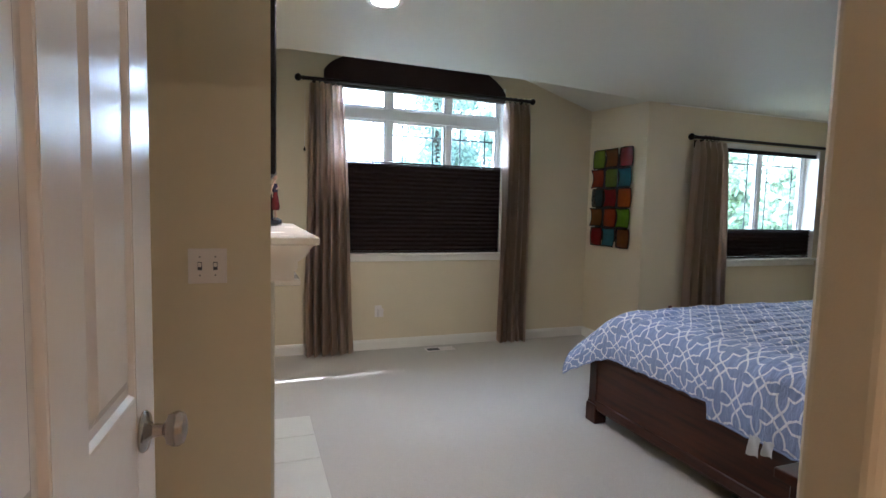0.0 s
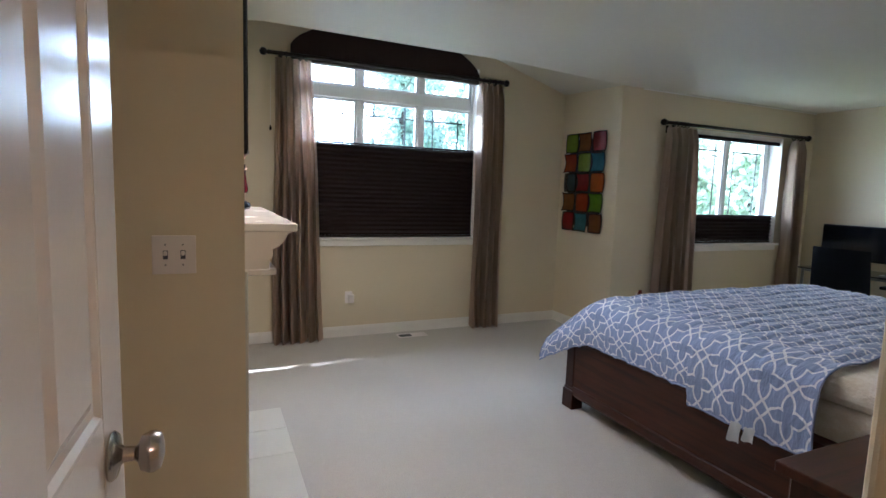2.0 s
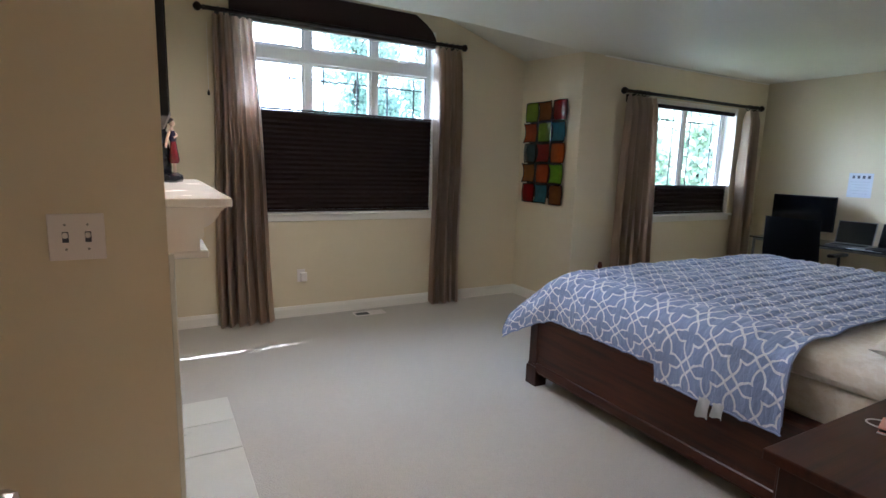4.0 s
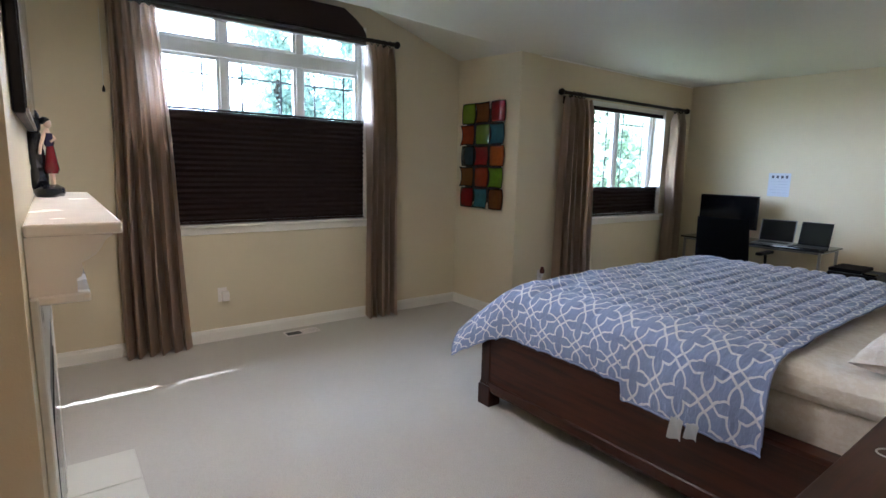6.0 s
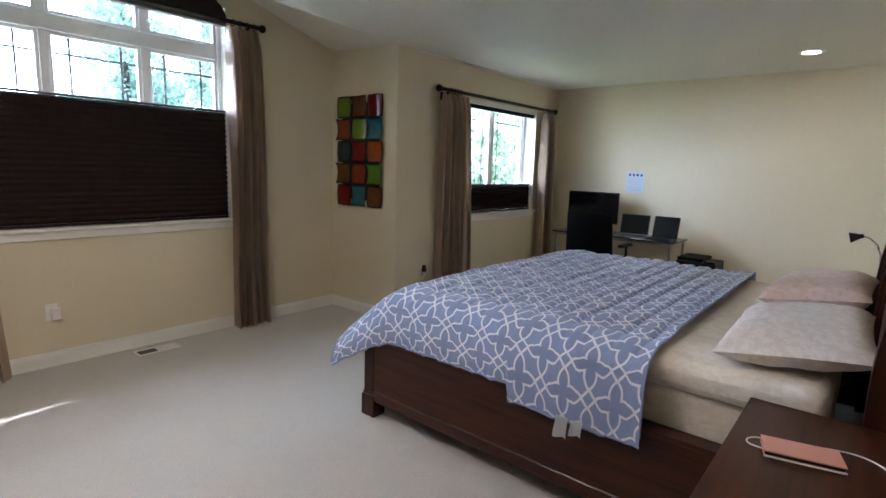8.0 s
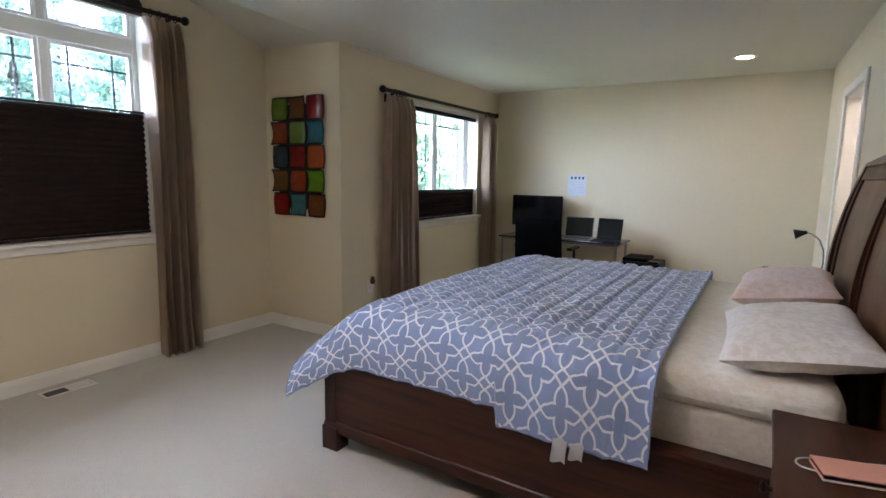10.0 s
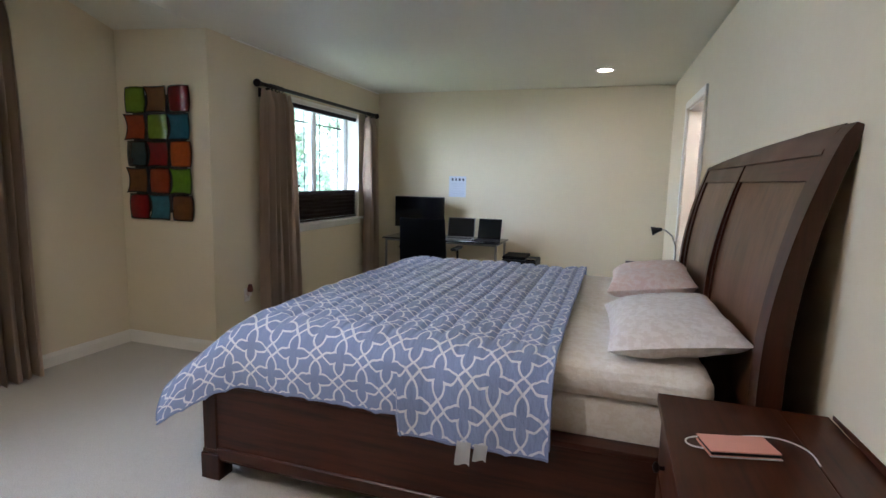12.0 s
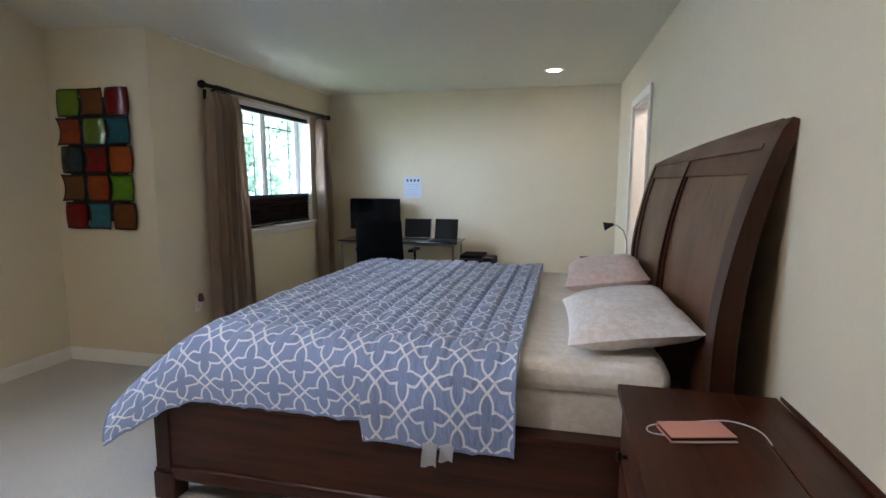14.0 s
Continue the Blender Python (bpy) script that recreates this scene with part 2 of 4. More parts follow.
LIT_WINDOW = emitter("lamp_lens_window", (1.0, 0.84, 0.67, 1), 92.0)
LIT_HALL = emitter("lamp_lens_hall", (1.0, 0.66, 0.43, 1), 78.0)
# warm glow of the unseen lamp added near the bed
FILL_BED = emitter("fill_lens_bed", (1.0, 0.76, 0.56, 1), 15.0)
# strong glow for the unseen lamp that brightens the next room
FILL_NEXT = emitter("fill_lens_next_room", (1.0, 0.80, 0.60, 1), 120.0)
GLASS = Nodes("window_glass")
GLASS = GLASS.set(Base_Color=(1, 1, 1, 1), Roughness=0.0, Transmission_Weight=1.0, IOR=1.45)
BARK = plain("bark", linear("4a4038"), 0.9, vary=0.3, bump=0.01, grain=20)
LEAF = leaves("leaf", linear("bccab0"))
LEAF2 = leaves("needles", linear("a2b6a8"))
GRID = plain("grid_bar_grey", linear("4c5056"), 0.5, vary=0.05, bump=0.0)
GRASS = plain("lawn", linear("6a7d45"), 0.9, vary=0.2, scale=0.6, bump=0.01)
ROOF = plain("far_roof", linear("6e6a66"), 0.9, vary=0.1)


# ---- mesh helpers ----
def root(name, x, y, z, label, category, group="", rz=0.0):
    ob = new(name)
    ob.empty_display_size = 0.1
    ob.matrix_basis = pose(x, y, z, 0, 0, rz)
    return tagged(ob, label, category, group)


def mesh_of(name, bm, mats, smooth=False):
    me = bpy.data.meshes.new(name)
    bm.to_mesh(me)
    bm.free()
    for m in mats if isinstance(mats, (list, tuple)) else [mats]:
        me.materials.append(m)
    if smooth:
        me.shade_smooth()
        me.set_sharp_from_angle(angle=radians(40))
    return me


def part(name, bm, mats, parent=None, label="", kind="", smooth=False, local=False):
    """One mesh object. bm is in world metres, unless local says it is in its parent's."""
    chain = Matrix.Identity(4)
    p = parent
    while p:
        chain = p.matrix_basis @ chain
        p = p.parent
    if not local:
        bm.transform(chain.inverted())
    ob = new(name, mesh_of(name, bm, mats, smooth))
    ob.parent = parent
    return tagged(ob, label, kind=kind)


def structure(name, bm, mats, label, smooth=False, category=""):
    ob = new(name, mesh_of(name, bm, mats, smooth))
    return tagged(ob, label, category, kind="structure")


def box(bm, x0, x1, y0, y1, z0, z1, bevel=0.0, seg=1):
    m = Matrix.Translation(((x0 + x1) / 2, (y0 + y1) / 2, (z0 + z1) / 2)) @ Matrix.Diagonal((abs(x1 - x0), abs(y1 - y0), abs(z1 - z0), 1))
    vs = bmesh.ops.create_cube(bm, size=1.0, matrix=m)["verts"]
    if bevel:
        es = list({e for v in vs for e in v.link_edges})
        bmesh.ops.bevel(bm, geom=es, offset=bevel, segments=seg, profile=0.5, affect="EDGES", clamp_overlap=True)
    return bm


def boxed(*a, **k):
    return box(bmesh.new(), *a, **k)


def tube(bm, points, radius, sides=10, cap=True):
    """A round bar along points; radius is one number or one for each point."""
    pts = [Vector(p) for p in points]
    rad = radius if isinstance(radius, (list, tuple)) else [radius] * len(pts)
    rings, up = [], Vector((0, 0, 1))
    for i, p in enumerate(pts):
        d = (pts[min(i + 1, len(pts) - 1)] - pts[max(i - 1, 0)]).normalized()
        if abs(d.dot(up)) > 0.95:
            up = Vector((0, 1, 0)) if abs(d.y) < 0.9 else Vector((1, 0, 0))
        a = d.cross(up).normalized()
        b = a.cross(d).normalized()
        up = b
        rings.append([bm.verts.new(p + rad[i] * (math.cos(t) * a + math.sin(t) * b)) for t in [2 * math.pi * k / sides for k in range(sides)]])
    for r, s in zip(rings, rings[1:]):
        for k in range(sides):
            bm.faces.new((r[k], r[(k + 1) % sides], s[(k + 1) % sides], s[k]))
    if cap:
        bm.faces.new(rings[0][::-1])
        bm.faces.new(rings[-1])
    return bm


def lathe(bm, profile, m=Matrix.Identity(4), sides=20):
    """Turned about its own z: profile is (radius, z) from bottom to top."""
    rings = []
    for r, z in profile:
        rings.append([bm.verts.new(m @ Vector((max(r, 1e-4) * math.cos(2 * math.pi * k / sides), max(r, 1e-4) * math.sin(2 * math.pi * k / sides), z))) for k in range(sides)])
    for r, s in zip(rings, rings[1:]):
        for k in range(sides):
            bm.faces.new((r[k], r[(k + 1) % sides], s[(k + 1) % sides], s[k]))
    bm.faces.new(rings[0][::-1])
    bm.faces.new(rings[-1])
    return bm


def prism(bm, outline, along, lo, hi):
    """An outline in the two other axes, pushed along one axis from lo to hi."""
    def put(a, b, c):
        return {"x": (c, a, b), "y": (a, c, b), "z": (a, b, c)}[along]
    r = [bm.verts.new(put(a, b, lo)) for a, b in outline]
    s = [bm.verts.new(put(a, b, hi)) for a, b in outline]
    n = len(outline)
    for k in range(n):
        bm.faces.new((r[k], r[(k + 1) % n], s[(k + 1) % n], s[k]))
    bm.faces.new(r[::-1])
    bm.faces.new(s)
    bmesh.ops.recalc_face_normals(bm, faces=bm.faces)
    return bm


def sheet(nu, nv, place, thick=0.0, uv=None):
    """A cloth of nu by nv cells; place(i / nu, j / nv) is a point; thick is how far it has a back."""
    bm = bmesh.new()
    grid = [[bm.verts.new(place(i / nu, j / nv)) for j in range(nv + 1)] for i in range(nu + 1)]
    lay = bm.loops.layers.uv.new("UVMap")
    for i in range(nu):
        for j in range(nv):
            f = bm.faces.new((grid[i][j], grid[i + 1][j], grid[i + 1][j + 1], grid[i][j + 1]))
            if uv:
                for loop, (a, b) in zip(f.loops, ((i, j), (i + 1, j), (i + 1, j + 1), (i, j + 1))):
                    loop[lay].uv = uv(a / nu, b / nv)
    if thick:
        bmesh.ops.solidify(bm, geom=bm.faces[:], thickness=thick)
    return bm


def wall_with_holes(x0, x1, z0, z1, y0, y1, holes):
    """A wall along x between y0 and y1, with openings (xa, xb, za, zb)."""
    bm = bmesh.new()
    xs = sorted({x0, x1, *[v for h in holes for v in h[:2]]})
    for a, b in zip(xs, xs[1:]):
        z = z0
        for h in sorted((h for h in holes if h[0] <= a and h[1] >= b), key=lambda h: h[2]):
            if h[2] > z:
                box(bm, a, b, y0, y1, z, h[2])
            z = h[3]
        if z < z1:
            box(bm, a, b, y0, y1, z, z1)
    bmesh.ops.remove_doubles(bm, verts=bm.verts, dist=0.0001)
    return bm


# ---- the room: x east, y to the window walls ----
X_FIRE, X_ART, X_FAR = 0.212, 3.655, 6.56
Y_SWITCH, Y_W1, Y_W2 = 1.88, 4.93, 4.05
CEILING, SLOPE_TOP = 2.44, 2.79
JAMB_L, JAMB_R = -0.10, 0.831
BIG = (0.79, 2.60, 0.92, 2.62)
SMALL = (4.62, 6.03, 0.92, 2.12)


def y_south(x):
    return 0.475 + 0.0247 * x


structure("floor", boxed(-1.3, 6.75, -2.0, 5.1, -0.12, 0.0), CARPET, "cream cut-pile carpet floor of the bedroom")
structure("wall_window", wall_with_holes(X_FIRE - 0.15, X_ART + 0.15, 0, 2.95, Y_W1, Y_W1 + 0.24, [BIG]), WALL, "beige painted wall around the large window")
structure("wall_north", wall_with_holes(X_ART, X_FAR + 0.15, 0, 2.6, Y_W2, Y_W2 + 0.24, [SMALL]), WALL, "beige painted wall around the smaller window")
structure("wall_art", boxed(X_ART, X_ART + 0.15, Y_W2 + 0.24, Y_W1, 0, 2.9), WALL, "beige painted side wall of the window recess")
structure("wall_east", boxed(X_FAR, X_FAR + 0.15, 0.3, Y_W2, 0, 2.6), WALL, "beige painted wall behind the desk")
structure("wall_fireplace", boxed(X_FIRE - 0.15, X_FIRE, Y_SWITCH, Y_W1, 0, 2.95), WALL, "beige painted wall of the fireplace", category="wall")
structure("wall_switch", boxed(-1.2, X_FIRE - 0.15, Y_SWITCH, Y_SWITCH + 0.14, 0, 2.6), WALL, "beige painted wall with the light switches")
structure("wall_west", boxed(-1.3, -1.2, -2.0, Y_SWITCH + 0.14, 0, 2.6), WALL, "beige painted wall behind the open door")

# south wall, slightly out of square, with the bedroom's entrance and a second doorway
DOORWAY = (4.72, 5.52, 2.05)

bm = bmesh.new()
for xa, xb, za, zb in ((1.25, DOORWAY[0], 0, 2.6), (DOORWAY[0], DOORWAY[1], DOORWAY[2], 2.6), (DOORWAY[1], X_FAR, 0, 2.6)):
    box(bm, xa, xb, -0.11, 0.0, za, zb, 0.0)
for v in bm.verts:
    v.co.y += y_south(v.co.x)
structure("wall_south", bm, WALL, "beige painted wall behind the bed with two door openings")

bm = boxed(JAMB_R, 1.252, 0.41, 0.509, -0.01, 2.45, 0.018, 4)
box(bm, JAMB_L, JAMB_R, 0.41, 0.508, 2.08, 2.45)
box(bm, -1.2, JAMB_L, 0.395, 0.508, 0, 2.45)
structure("wall_entrance", bm, WALL, "beige painted wall with rounded corner at the bedroom entrance")
structure("hall_wall", boxed(1.9, 2.0, -2.0, 0.38, 0, 2.6), WALL, "beige painted wall of the hall")
structure("hall_wall_end", boxed(-1.2, 1.9, -2.1, -2.0, 0, 2.6), WALL, "beige painted end wall of the hall")
structure("closet_wall", boxed(3.6, 3.7, -1.6, y_south(3.65) - 0.12, 0, 2.6), WALL, "cream painted wall of the next room")
structure("closet_wall_end", boxed(3.7, X_FAR + 0.1, -1.6, -1.5, 0, 2.6), WALL, "cream painted far wall of the next room")
structure("closet_wall_side", boxed(X_FAR, X_FAR + 0.1, -1.5, 0.3, 0, 2.6), WALL, "cream painted side wall of the next room")
structure("closet_floor", boxed(3.6, 6.75, -2.1, -2.0, -0.12, -0.01), CARPET, "cream carpet of the next room")

# ceiling: flat, with a raised hipped part over the window recess
bm = bmesh.new()
z0, zt = CEILING, SLOPE_TOP
P = {
    "a": (-1.3, -2.1, z0), "b": (6.75, -2.1, z0), "c": (6.75, Y_W2, z0), "d": (X_ART, Y_W2, z0), "k": (2.3, 3.85, z0), "e": (X_FIRE - 0.1, 3.80, z0), "f": (-1.3, 3.80, z0),
    "g": (X_ART, Y_W1, z0 + 0.04), "h": (2.62, Y_W1, zt), "i": (0.80, Y_W1, zt), "j": (X_FIRE - 0.1, Y_W1, z0 + 0.27),
}
V = {k: bm.verts.new(v) for k, v in P.items()}
for f in ("abcdkef", "dgh", "kdh", "ekhi", "eij"):
    bm.faces.new([V[k] for k in f])
bmesh.ops.recalc_face_normals(bm, faces=bm.faces)
if bm.faces[0].normal.z > 0:
    bmesh.ops.reverse_faces(bm, faces=bm.faces[:])
bmesh.ops.solidify(bm, geom=bm.faces[:], thickness=0.12)
structure("ceiling", bm, CEIL, "off-white painted ceiling with a raised hipped part before the window")
structure("ceiling_bead", tube(bmesh.new(), [(X_ART + 0.25, Y_W2 - 0.006, CEILING - 0.006), (X_FAR - 0.02, Y_W2 - 0.006, CEILING - 0.006)], 0.008, 8), TRIM, "thin white bead between the wall and the ceiling", category="trim")
# unseen thin board, added and cut to shape the sun stripe on the carpet
structure("sun_mask_board", prism(bmesh.new(), [(0.4, 3.66), (1.8, 3.40), (2.52, 3.13), (2.78, 3.045), (3.6, 2.9), (5.2, 2.9), (5.2, 3.8), (0.4, 3.9)], "y", 5.42, 5.432), TRIM, "unseen white board added above the large window to trim the sun patch")
structure("roof_cover", boxed(-1.5, 6.9, -2.3, 5.08, 3.1, 3.2), ROOF, "plain roof above the rooms")


# ---- baseboards and casings ----
def baseboard(bm, p, q, side):
    """From p to q on the floor, thickness to the given side."""
    p, q, s = Vector((*p, 0)), Vector((*q, 0)), Vector((*side, 0))
    outline = [(0, 0), (0.014, 0), (0.014, 0.072), (0.009, 0.088), (0.006, 0.098), (0, 0.1)]
    r = [bm.verts.new(p + s * a + Vector((0, 0, b))) for a, b in outline]
    t = [bm.verts.new(q + s * a + Vector((0, 0, b))) for a, b in outline]
    for k in range(len(outline)):
        j = (k + 1) % len(outline)
        bm.faces.new((r[k], r[j], t[j], t[k]))
    bm.faces.new(r)
    bm.faces.new(t)
    bmesh.ops.recalc_face_normals(bm, faces=bm.faces)


for p, q, side in (
    ((X_FIRE, Y_W1), (X_ART, Y_W1), (0, -1)),
    ((X_ART, Y_W1 - 0.014), (X_ART, Y_W2 - 0.014), (-1, 0)),
    ((X_ART, Y_W2), (X_FAR, Y_W2), (0, -1)),
    ((X_FAR, Y_W2 - 0.014), (X_FAR, y_south(X_FAR)), (-1, 0)),
    ((1.27, y_south(1.27)), (DOORWAY[0] - 0.07, y_south(DOORWAY[0])), (0, 1)),
    ((DOORWAY[1] + 0.07, y_south(DOORWAY[1])), (X_FAR - 0.014, y_south(X_FAR)), (0, 1)),
    ((-1.2, Y_SWITCH), (X_FIRE, Y_SWITCH), (0, -1)),
):
    bm = bmesh.new()
    baseboard(bm, p, q, side)
    structure("baseboard", bm, TRIM, "white moulded baseboard along the wall")

bm = bmesh.new()
for xa, xb, za, zb in ((DOORWAY[0] - 0.065, DOORWAY[0], 0, DOORWAY[2] + 0.065), (DOORWAY[1], DOORWAY[1] + 0.065, 0, DOORWAY[2] + 0.065), (DOORWAY[0], DOORWAY[1], DOORWAY[2], DOORWAY[2] + 0.065)):
    box(bm, xa, xb, 0.0, 0.018, za, zb, 0.004)
for xa, xb, za, zb in ((DOORWAY[0], DOORWAY[0] + 0.018, 0, DOORWAY[2]), (DOORWAY[1] - 0.018, DOORWAY[1], 0, DOORWAY[2]), (DOORWAY[0] + 0.018, DOORWAY[1] - 0.018, DOORWAY[2] - 0.018, DOORWAY[2])):
    box(bm, xa, xb, -0.112, -0.002, za, zb)
for v in bm.verts:
    v.co.y += y_south(v.co.x)
structure("trim", bm, TRIM, "white painted casing of the second doorway")


# ---- windows ----
def window(name, x0, x1, z0, z1, y, cols, bars, transom, label, grids):
    """A vinyl window in an opening; cols: mullion centres; transom: heights of the thick bar."""
    w = tagged(new(name), label, "window", kind="structure")
    w.empty_display_size = 0.1
    fr = 0.045
    bm = bmesh.new()
    for a, b, c, d in ((x0, x0 + fr, z0, z1), (x1 - fr, x1, z0, z1), (x0 + fr, x1 - fr, z0, z0 + fr), (x0 + fr, x1 - fr, z1 - fr, z1)):
        box(bm, a, b, y, y + 0.07, c, d, 0.004)
    if transom:
        box(bm, x0 + fr, x1 - fr, y, y + 0.07, transom[0], transom[1], 0.006)
    part("window_frame", bm, VINYL, w)
    rows = [(z0 + fr, transom[0]), (transom[1], z1 - fr)] if transom else [(z0 + fr, z1 - fr)]
    edges = [x0 + fr, *cols, x1 - fr]
    for c in cols:
        for a, b in rows:
            part("mullion", boxed(c - bars, c + bars, y + 0.005, y + 0.065, a, b, 0.004), VINYL, w)
    for r, (za, zb) in enumerate(rows):
        for k, (xa, xb) in enumerate(zip(edges, edges[1:])):
            xa += bars if k else 0.0
            xb -= bars if k < len(edges) - 2 else 0.0
            sash, s = bmesh.new(), 0.022
            for a, b, c, d in ((xa, xa + s, za, zb), (xb - s, xb, za, zb), (xa + s, xb - s, za, za + s), (xa + s, xb - s, zb - s, zb)):
                box(sash, a, b, y + 0.015, y + 0.055, c, d, 0.003)
            sash = part("sash", sash, VINYL, w)
            pane = part("pane", boxed(xa + s, xb - s, y + 0.034, y + 0.038, za + s, zb - s), GLASS, sash)
            pane.visible_shadow = False
            g = bmesh.new()
            if grids(r, k):
                zc = zb - s - 0.11
                box(g, xa + s, xb - s, y + 0.039, y + 0.044, zc - 0.007, zc + 0.007)
                for xc in (xa + s + 0.1, xb - s - 0.1):
                    box(g, xc - 0.007, xc + 0.007, y + 0.0395, y + 0.0435, za + s, zb - s)
                part("grid_bar", g, GRID, sash)
            else:
                g.free()
    return w


def sill(x0, x1, y, z, depth=0.05):
    bm = boxed(x0, x1, y - depth, y + 0.149, z - 0.022, z, 0.005)
    box(bm, x0 + 0.015, x1 - 0.015, y - 0.016, y - 0.001, z - 0.078, z - 0.022, 0.004)
    return bm


w1 = window("window_1", BIG[0], BIG[1], BIG[2] + 0.02, BIG[3], Y_W1 + 0.085, (1.40, 2.01), 0.026, (2.215, 2.325), "wide white vinyl window with a row of transom panes above", lambda r, k: r == 0)
part("window_sill", sill(BIG[0] - 0.04, BIG[1] + 0.04, Y_W1, BIG[2] + 0.02), TRIM, w1, "white painted window sill with apron")
w2 = window("window_2", SMALL[0], SMALL[1], SMALL[2] + 0.02, SMALL[3], Y_W2 + 0.15, (5.33,), 0.024, None, "white vinyl slider window with two sashes and thin grid bars", lambda r, k: True)
part("window_sill", sill(SMALL[0] - 0.03, SMALL[1] + 0.03, Y_W2, SMALL[2] + 0.02), TRIM, w2, "white painted window sill with apron")


for w, b, y in ((w1, BIG, Y_W1), (w2, SMALL, Y_W2)):
    for xa, xb, za, zb in ((b[0], b[0] + 0.012, b[2] + 0.021, b[3]), (b[1] - 0.012, b[1], b[2] + 0.021, b[3]), (b[0] + 0.012, b[1] - 0.012, b[3] - 0.012, b[3])):
        part("jamb_liner", boxed(xa, xb, y + 0.001, y + 0.149, za, zb, 0.001), TRIM, w)


def pleats(x0, x1, y, z0, z1, step, depth):
    """A cellular shade: small horizontal folds with a back."""
    n = max(2, round((z1 - z0) / step))
    outline = [(y + depth * 2.2, z1), (y + depth * 2.2, z0)]
    for k in range(n):
        za = z0 + (z1 - z0) * k / n
        zb = z0 + (z1 - z0) * (k + 1) / n
        outline += [(y + depth, za + 0.001), (y, (za + zb) / 2), (y + depth, zb - 0.001)]
    return prism(bmesh.new(), outline, "x", x0, x1)


def shade_blind(x0, x1, y, z0, z1, label):
    s = root("cellular_shade", (x0 + x1) / 2, y, z0, label, "window shade")
    part("fabric", pleats(x0, x1, y, z0 + 0.018, z1 - 0.016, 0.042, 0.022), BLIND, s)
    part("bottom_rail", boxed(x0, x1, y - 0.003, y + 0.024, z0, z0 + 0.018, 0.004), BLIND, s)
    part("top_rail", boxed(x0, x1, y - 0.003, y + 0.024, z1 - 0.016, z1, 0.004), BLIND, s)
    return s


s1 = shade_blind(BIG[0] + 0.01, BIG[1] - 0.01, Y_W1 + 0.035, BIG[2] + 0.022, 1.82, "dark brown pleated shade covering the lower half of the large window")
s2 = shade_blind(SMALL[0] + 0.01, SMALL[1] - 0.02, Y_W2 + 0.03, SMALL[2] + 0.022, 1.25, "dark brown pleated shade lowered over the foot of the smaller window")
for s, x, y, za, zb in ((s1, BIG[1] - 0.006, Y_W1 + 0.022, 1.0, 2.4), ):
    bm = bmesh.new()
    z = za
    while z < zb:
        bmesh.ops.create_icosphere(bm, subdivisions=1, radius=0.0032, matrix=Matrix.Translation((x, y, z)))
        z += 0.0115
    part("bead_chain", bm, CABLE, s, "white bead chain", kind="stuff")

# shaped valance over the large window
bm = prism(bmesh.new(), [(0.765, 2.485), (2.575, 2.485), (2.575, 2.545), (2.54, 2.605), (2.47, 2.665), (2.365, 2.732), (0.945, 2.742), (0.85, 2.69), (0.80, 2.65), (0.765, 2.605)], "y", Y_W1 - 0.05, Y_W1 - 0.004)
bmesh.ops.bevel(bm, geom=bm.edges[:], offset=0.004, segments=1, affect="EDGES")
v = root("arched_valance", 1.69, Y_W1, 2.47, "dark brown fabric valance with cut corners above the large window", "valance")
part("fabric_panel", bm, VALANCE, v)
part("head_rail", boxed(0.80, 2.575, Y_W1 - 0.045, Y_W1 + 0.02, 2.462, 2.484, 0.005), RAIL, v, "pale head rail under the valance")
for x in (1.02, 1.75):
    part("lift_cord", tube(bmesh.new(), [(x, Y_W1 + 0.035, 2.45), (x, Y_W1 + 0.035, 1.82)], 0.0015, 6), CABLE, v)

v = root("raised_shade", 5.32, Y_W2, 2.03, "dark brown folded shade stack in the smaller window", "window shade")
part("folded_fabric", pleats(SMALL[0] + 0.01, SMALL[1] - 0.02, Y_W2 + 0.02, 2.035, 2.075, 0.012, 0.01), BLIND, v)
part("head_rail", boxed(SMALL[0] + 0.01, SMALL[1] - 0.02, Y_W2 + 0.01, Y_W2 + 0.05, 2.075, 2.118, 0.004), TRIM, v, "white head rail")


# ---- rods and drapes ----
def rod(x0, x1, y, z, wall, rings, label):
    r = root("curtain_rod", (x0 + x1) / 2, wall, z, label, "curtain rod", "curtain rods")
    part("pole", tube(bmesh.new(), [(x0 + 0.04, y, z), (x1 - 0.04, y, z)], 0.0165, 14), IRON, r, smooth=True)
    prof = [(0.010, 0), (0.020, 0.003), (0.020, 0.012), (0.012, 0.018), (0.014, 0.024), (0.028, 0.034), (0.033, 0.050), (0.028, 0.066), (0.012, 0.078), (0.001, 0.080)]
    for x, turn in ((x0 + 0.05, -90), (x1 - 0.05, 90)):
        part("finial", lathe(bmesh.new(), prof, Matrix.Translation((x, y, z)) @ Matrix.Rotation(radians(turn), 4, "Y"), 16), IRON, r, smooth=True)
    for x in (x0 + 0.13, x1 - 0.13):
        bm = tube(bmesh.new(), [(x, y, z - 0.03), (x, (y + wall) / 2, z - 0.035), (x, wall - 0.004, z - 0.05)], 0.009, 8)
        box(bm, x - 0.014, x + 0.014, y - 0.02, y + 0.02, z - 0.034, z - 0.02, 0.004)
        box(bm, x - 0.02, x + 0.02, wall - 0.008, wall - 0.001, z - 0.09, z - 0.015, 0.003)
        part("bracket", bm, IRON, r)
    for x in rings:
        circle = [(x + 0.002 * math.sin(k), y + 0.026 * math.cos(k * math.pi / 8), z - 0.007 + 0.026 * math.sin(k * math.pi / 8)) for k in range(17)]
        part("ring", tube(bmesh.new(), circle, 0.0042, 6, False), IRON, r, smooth=True)
    return r


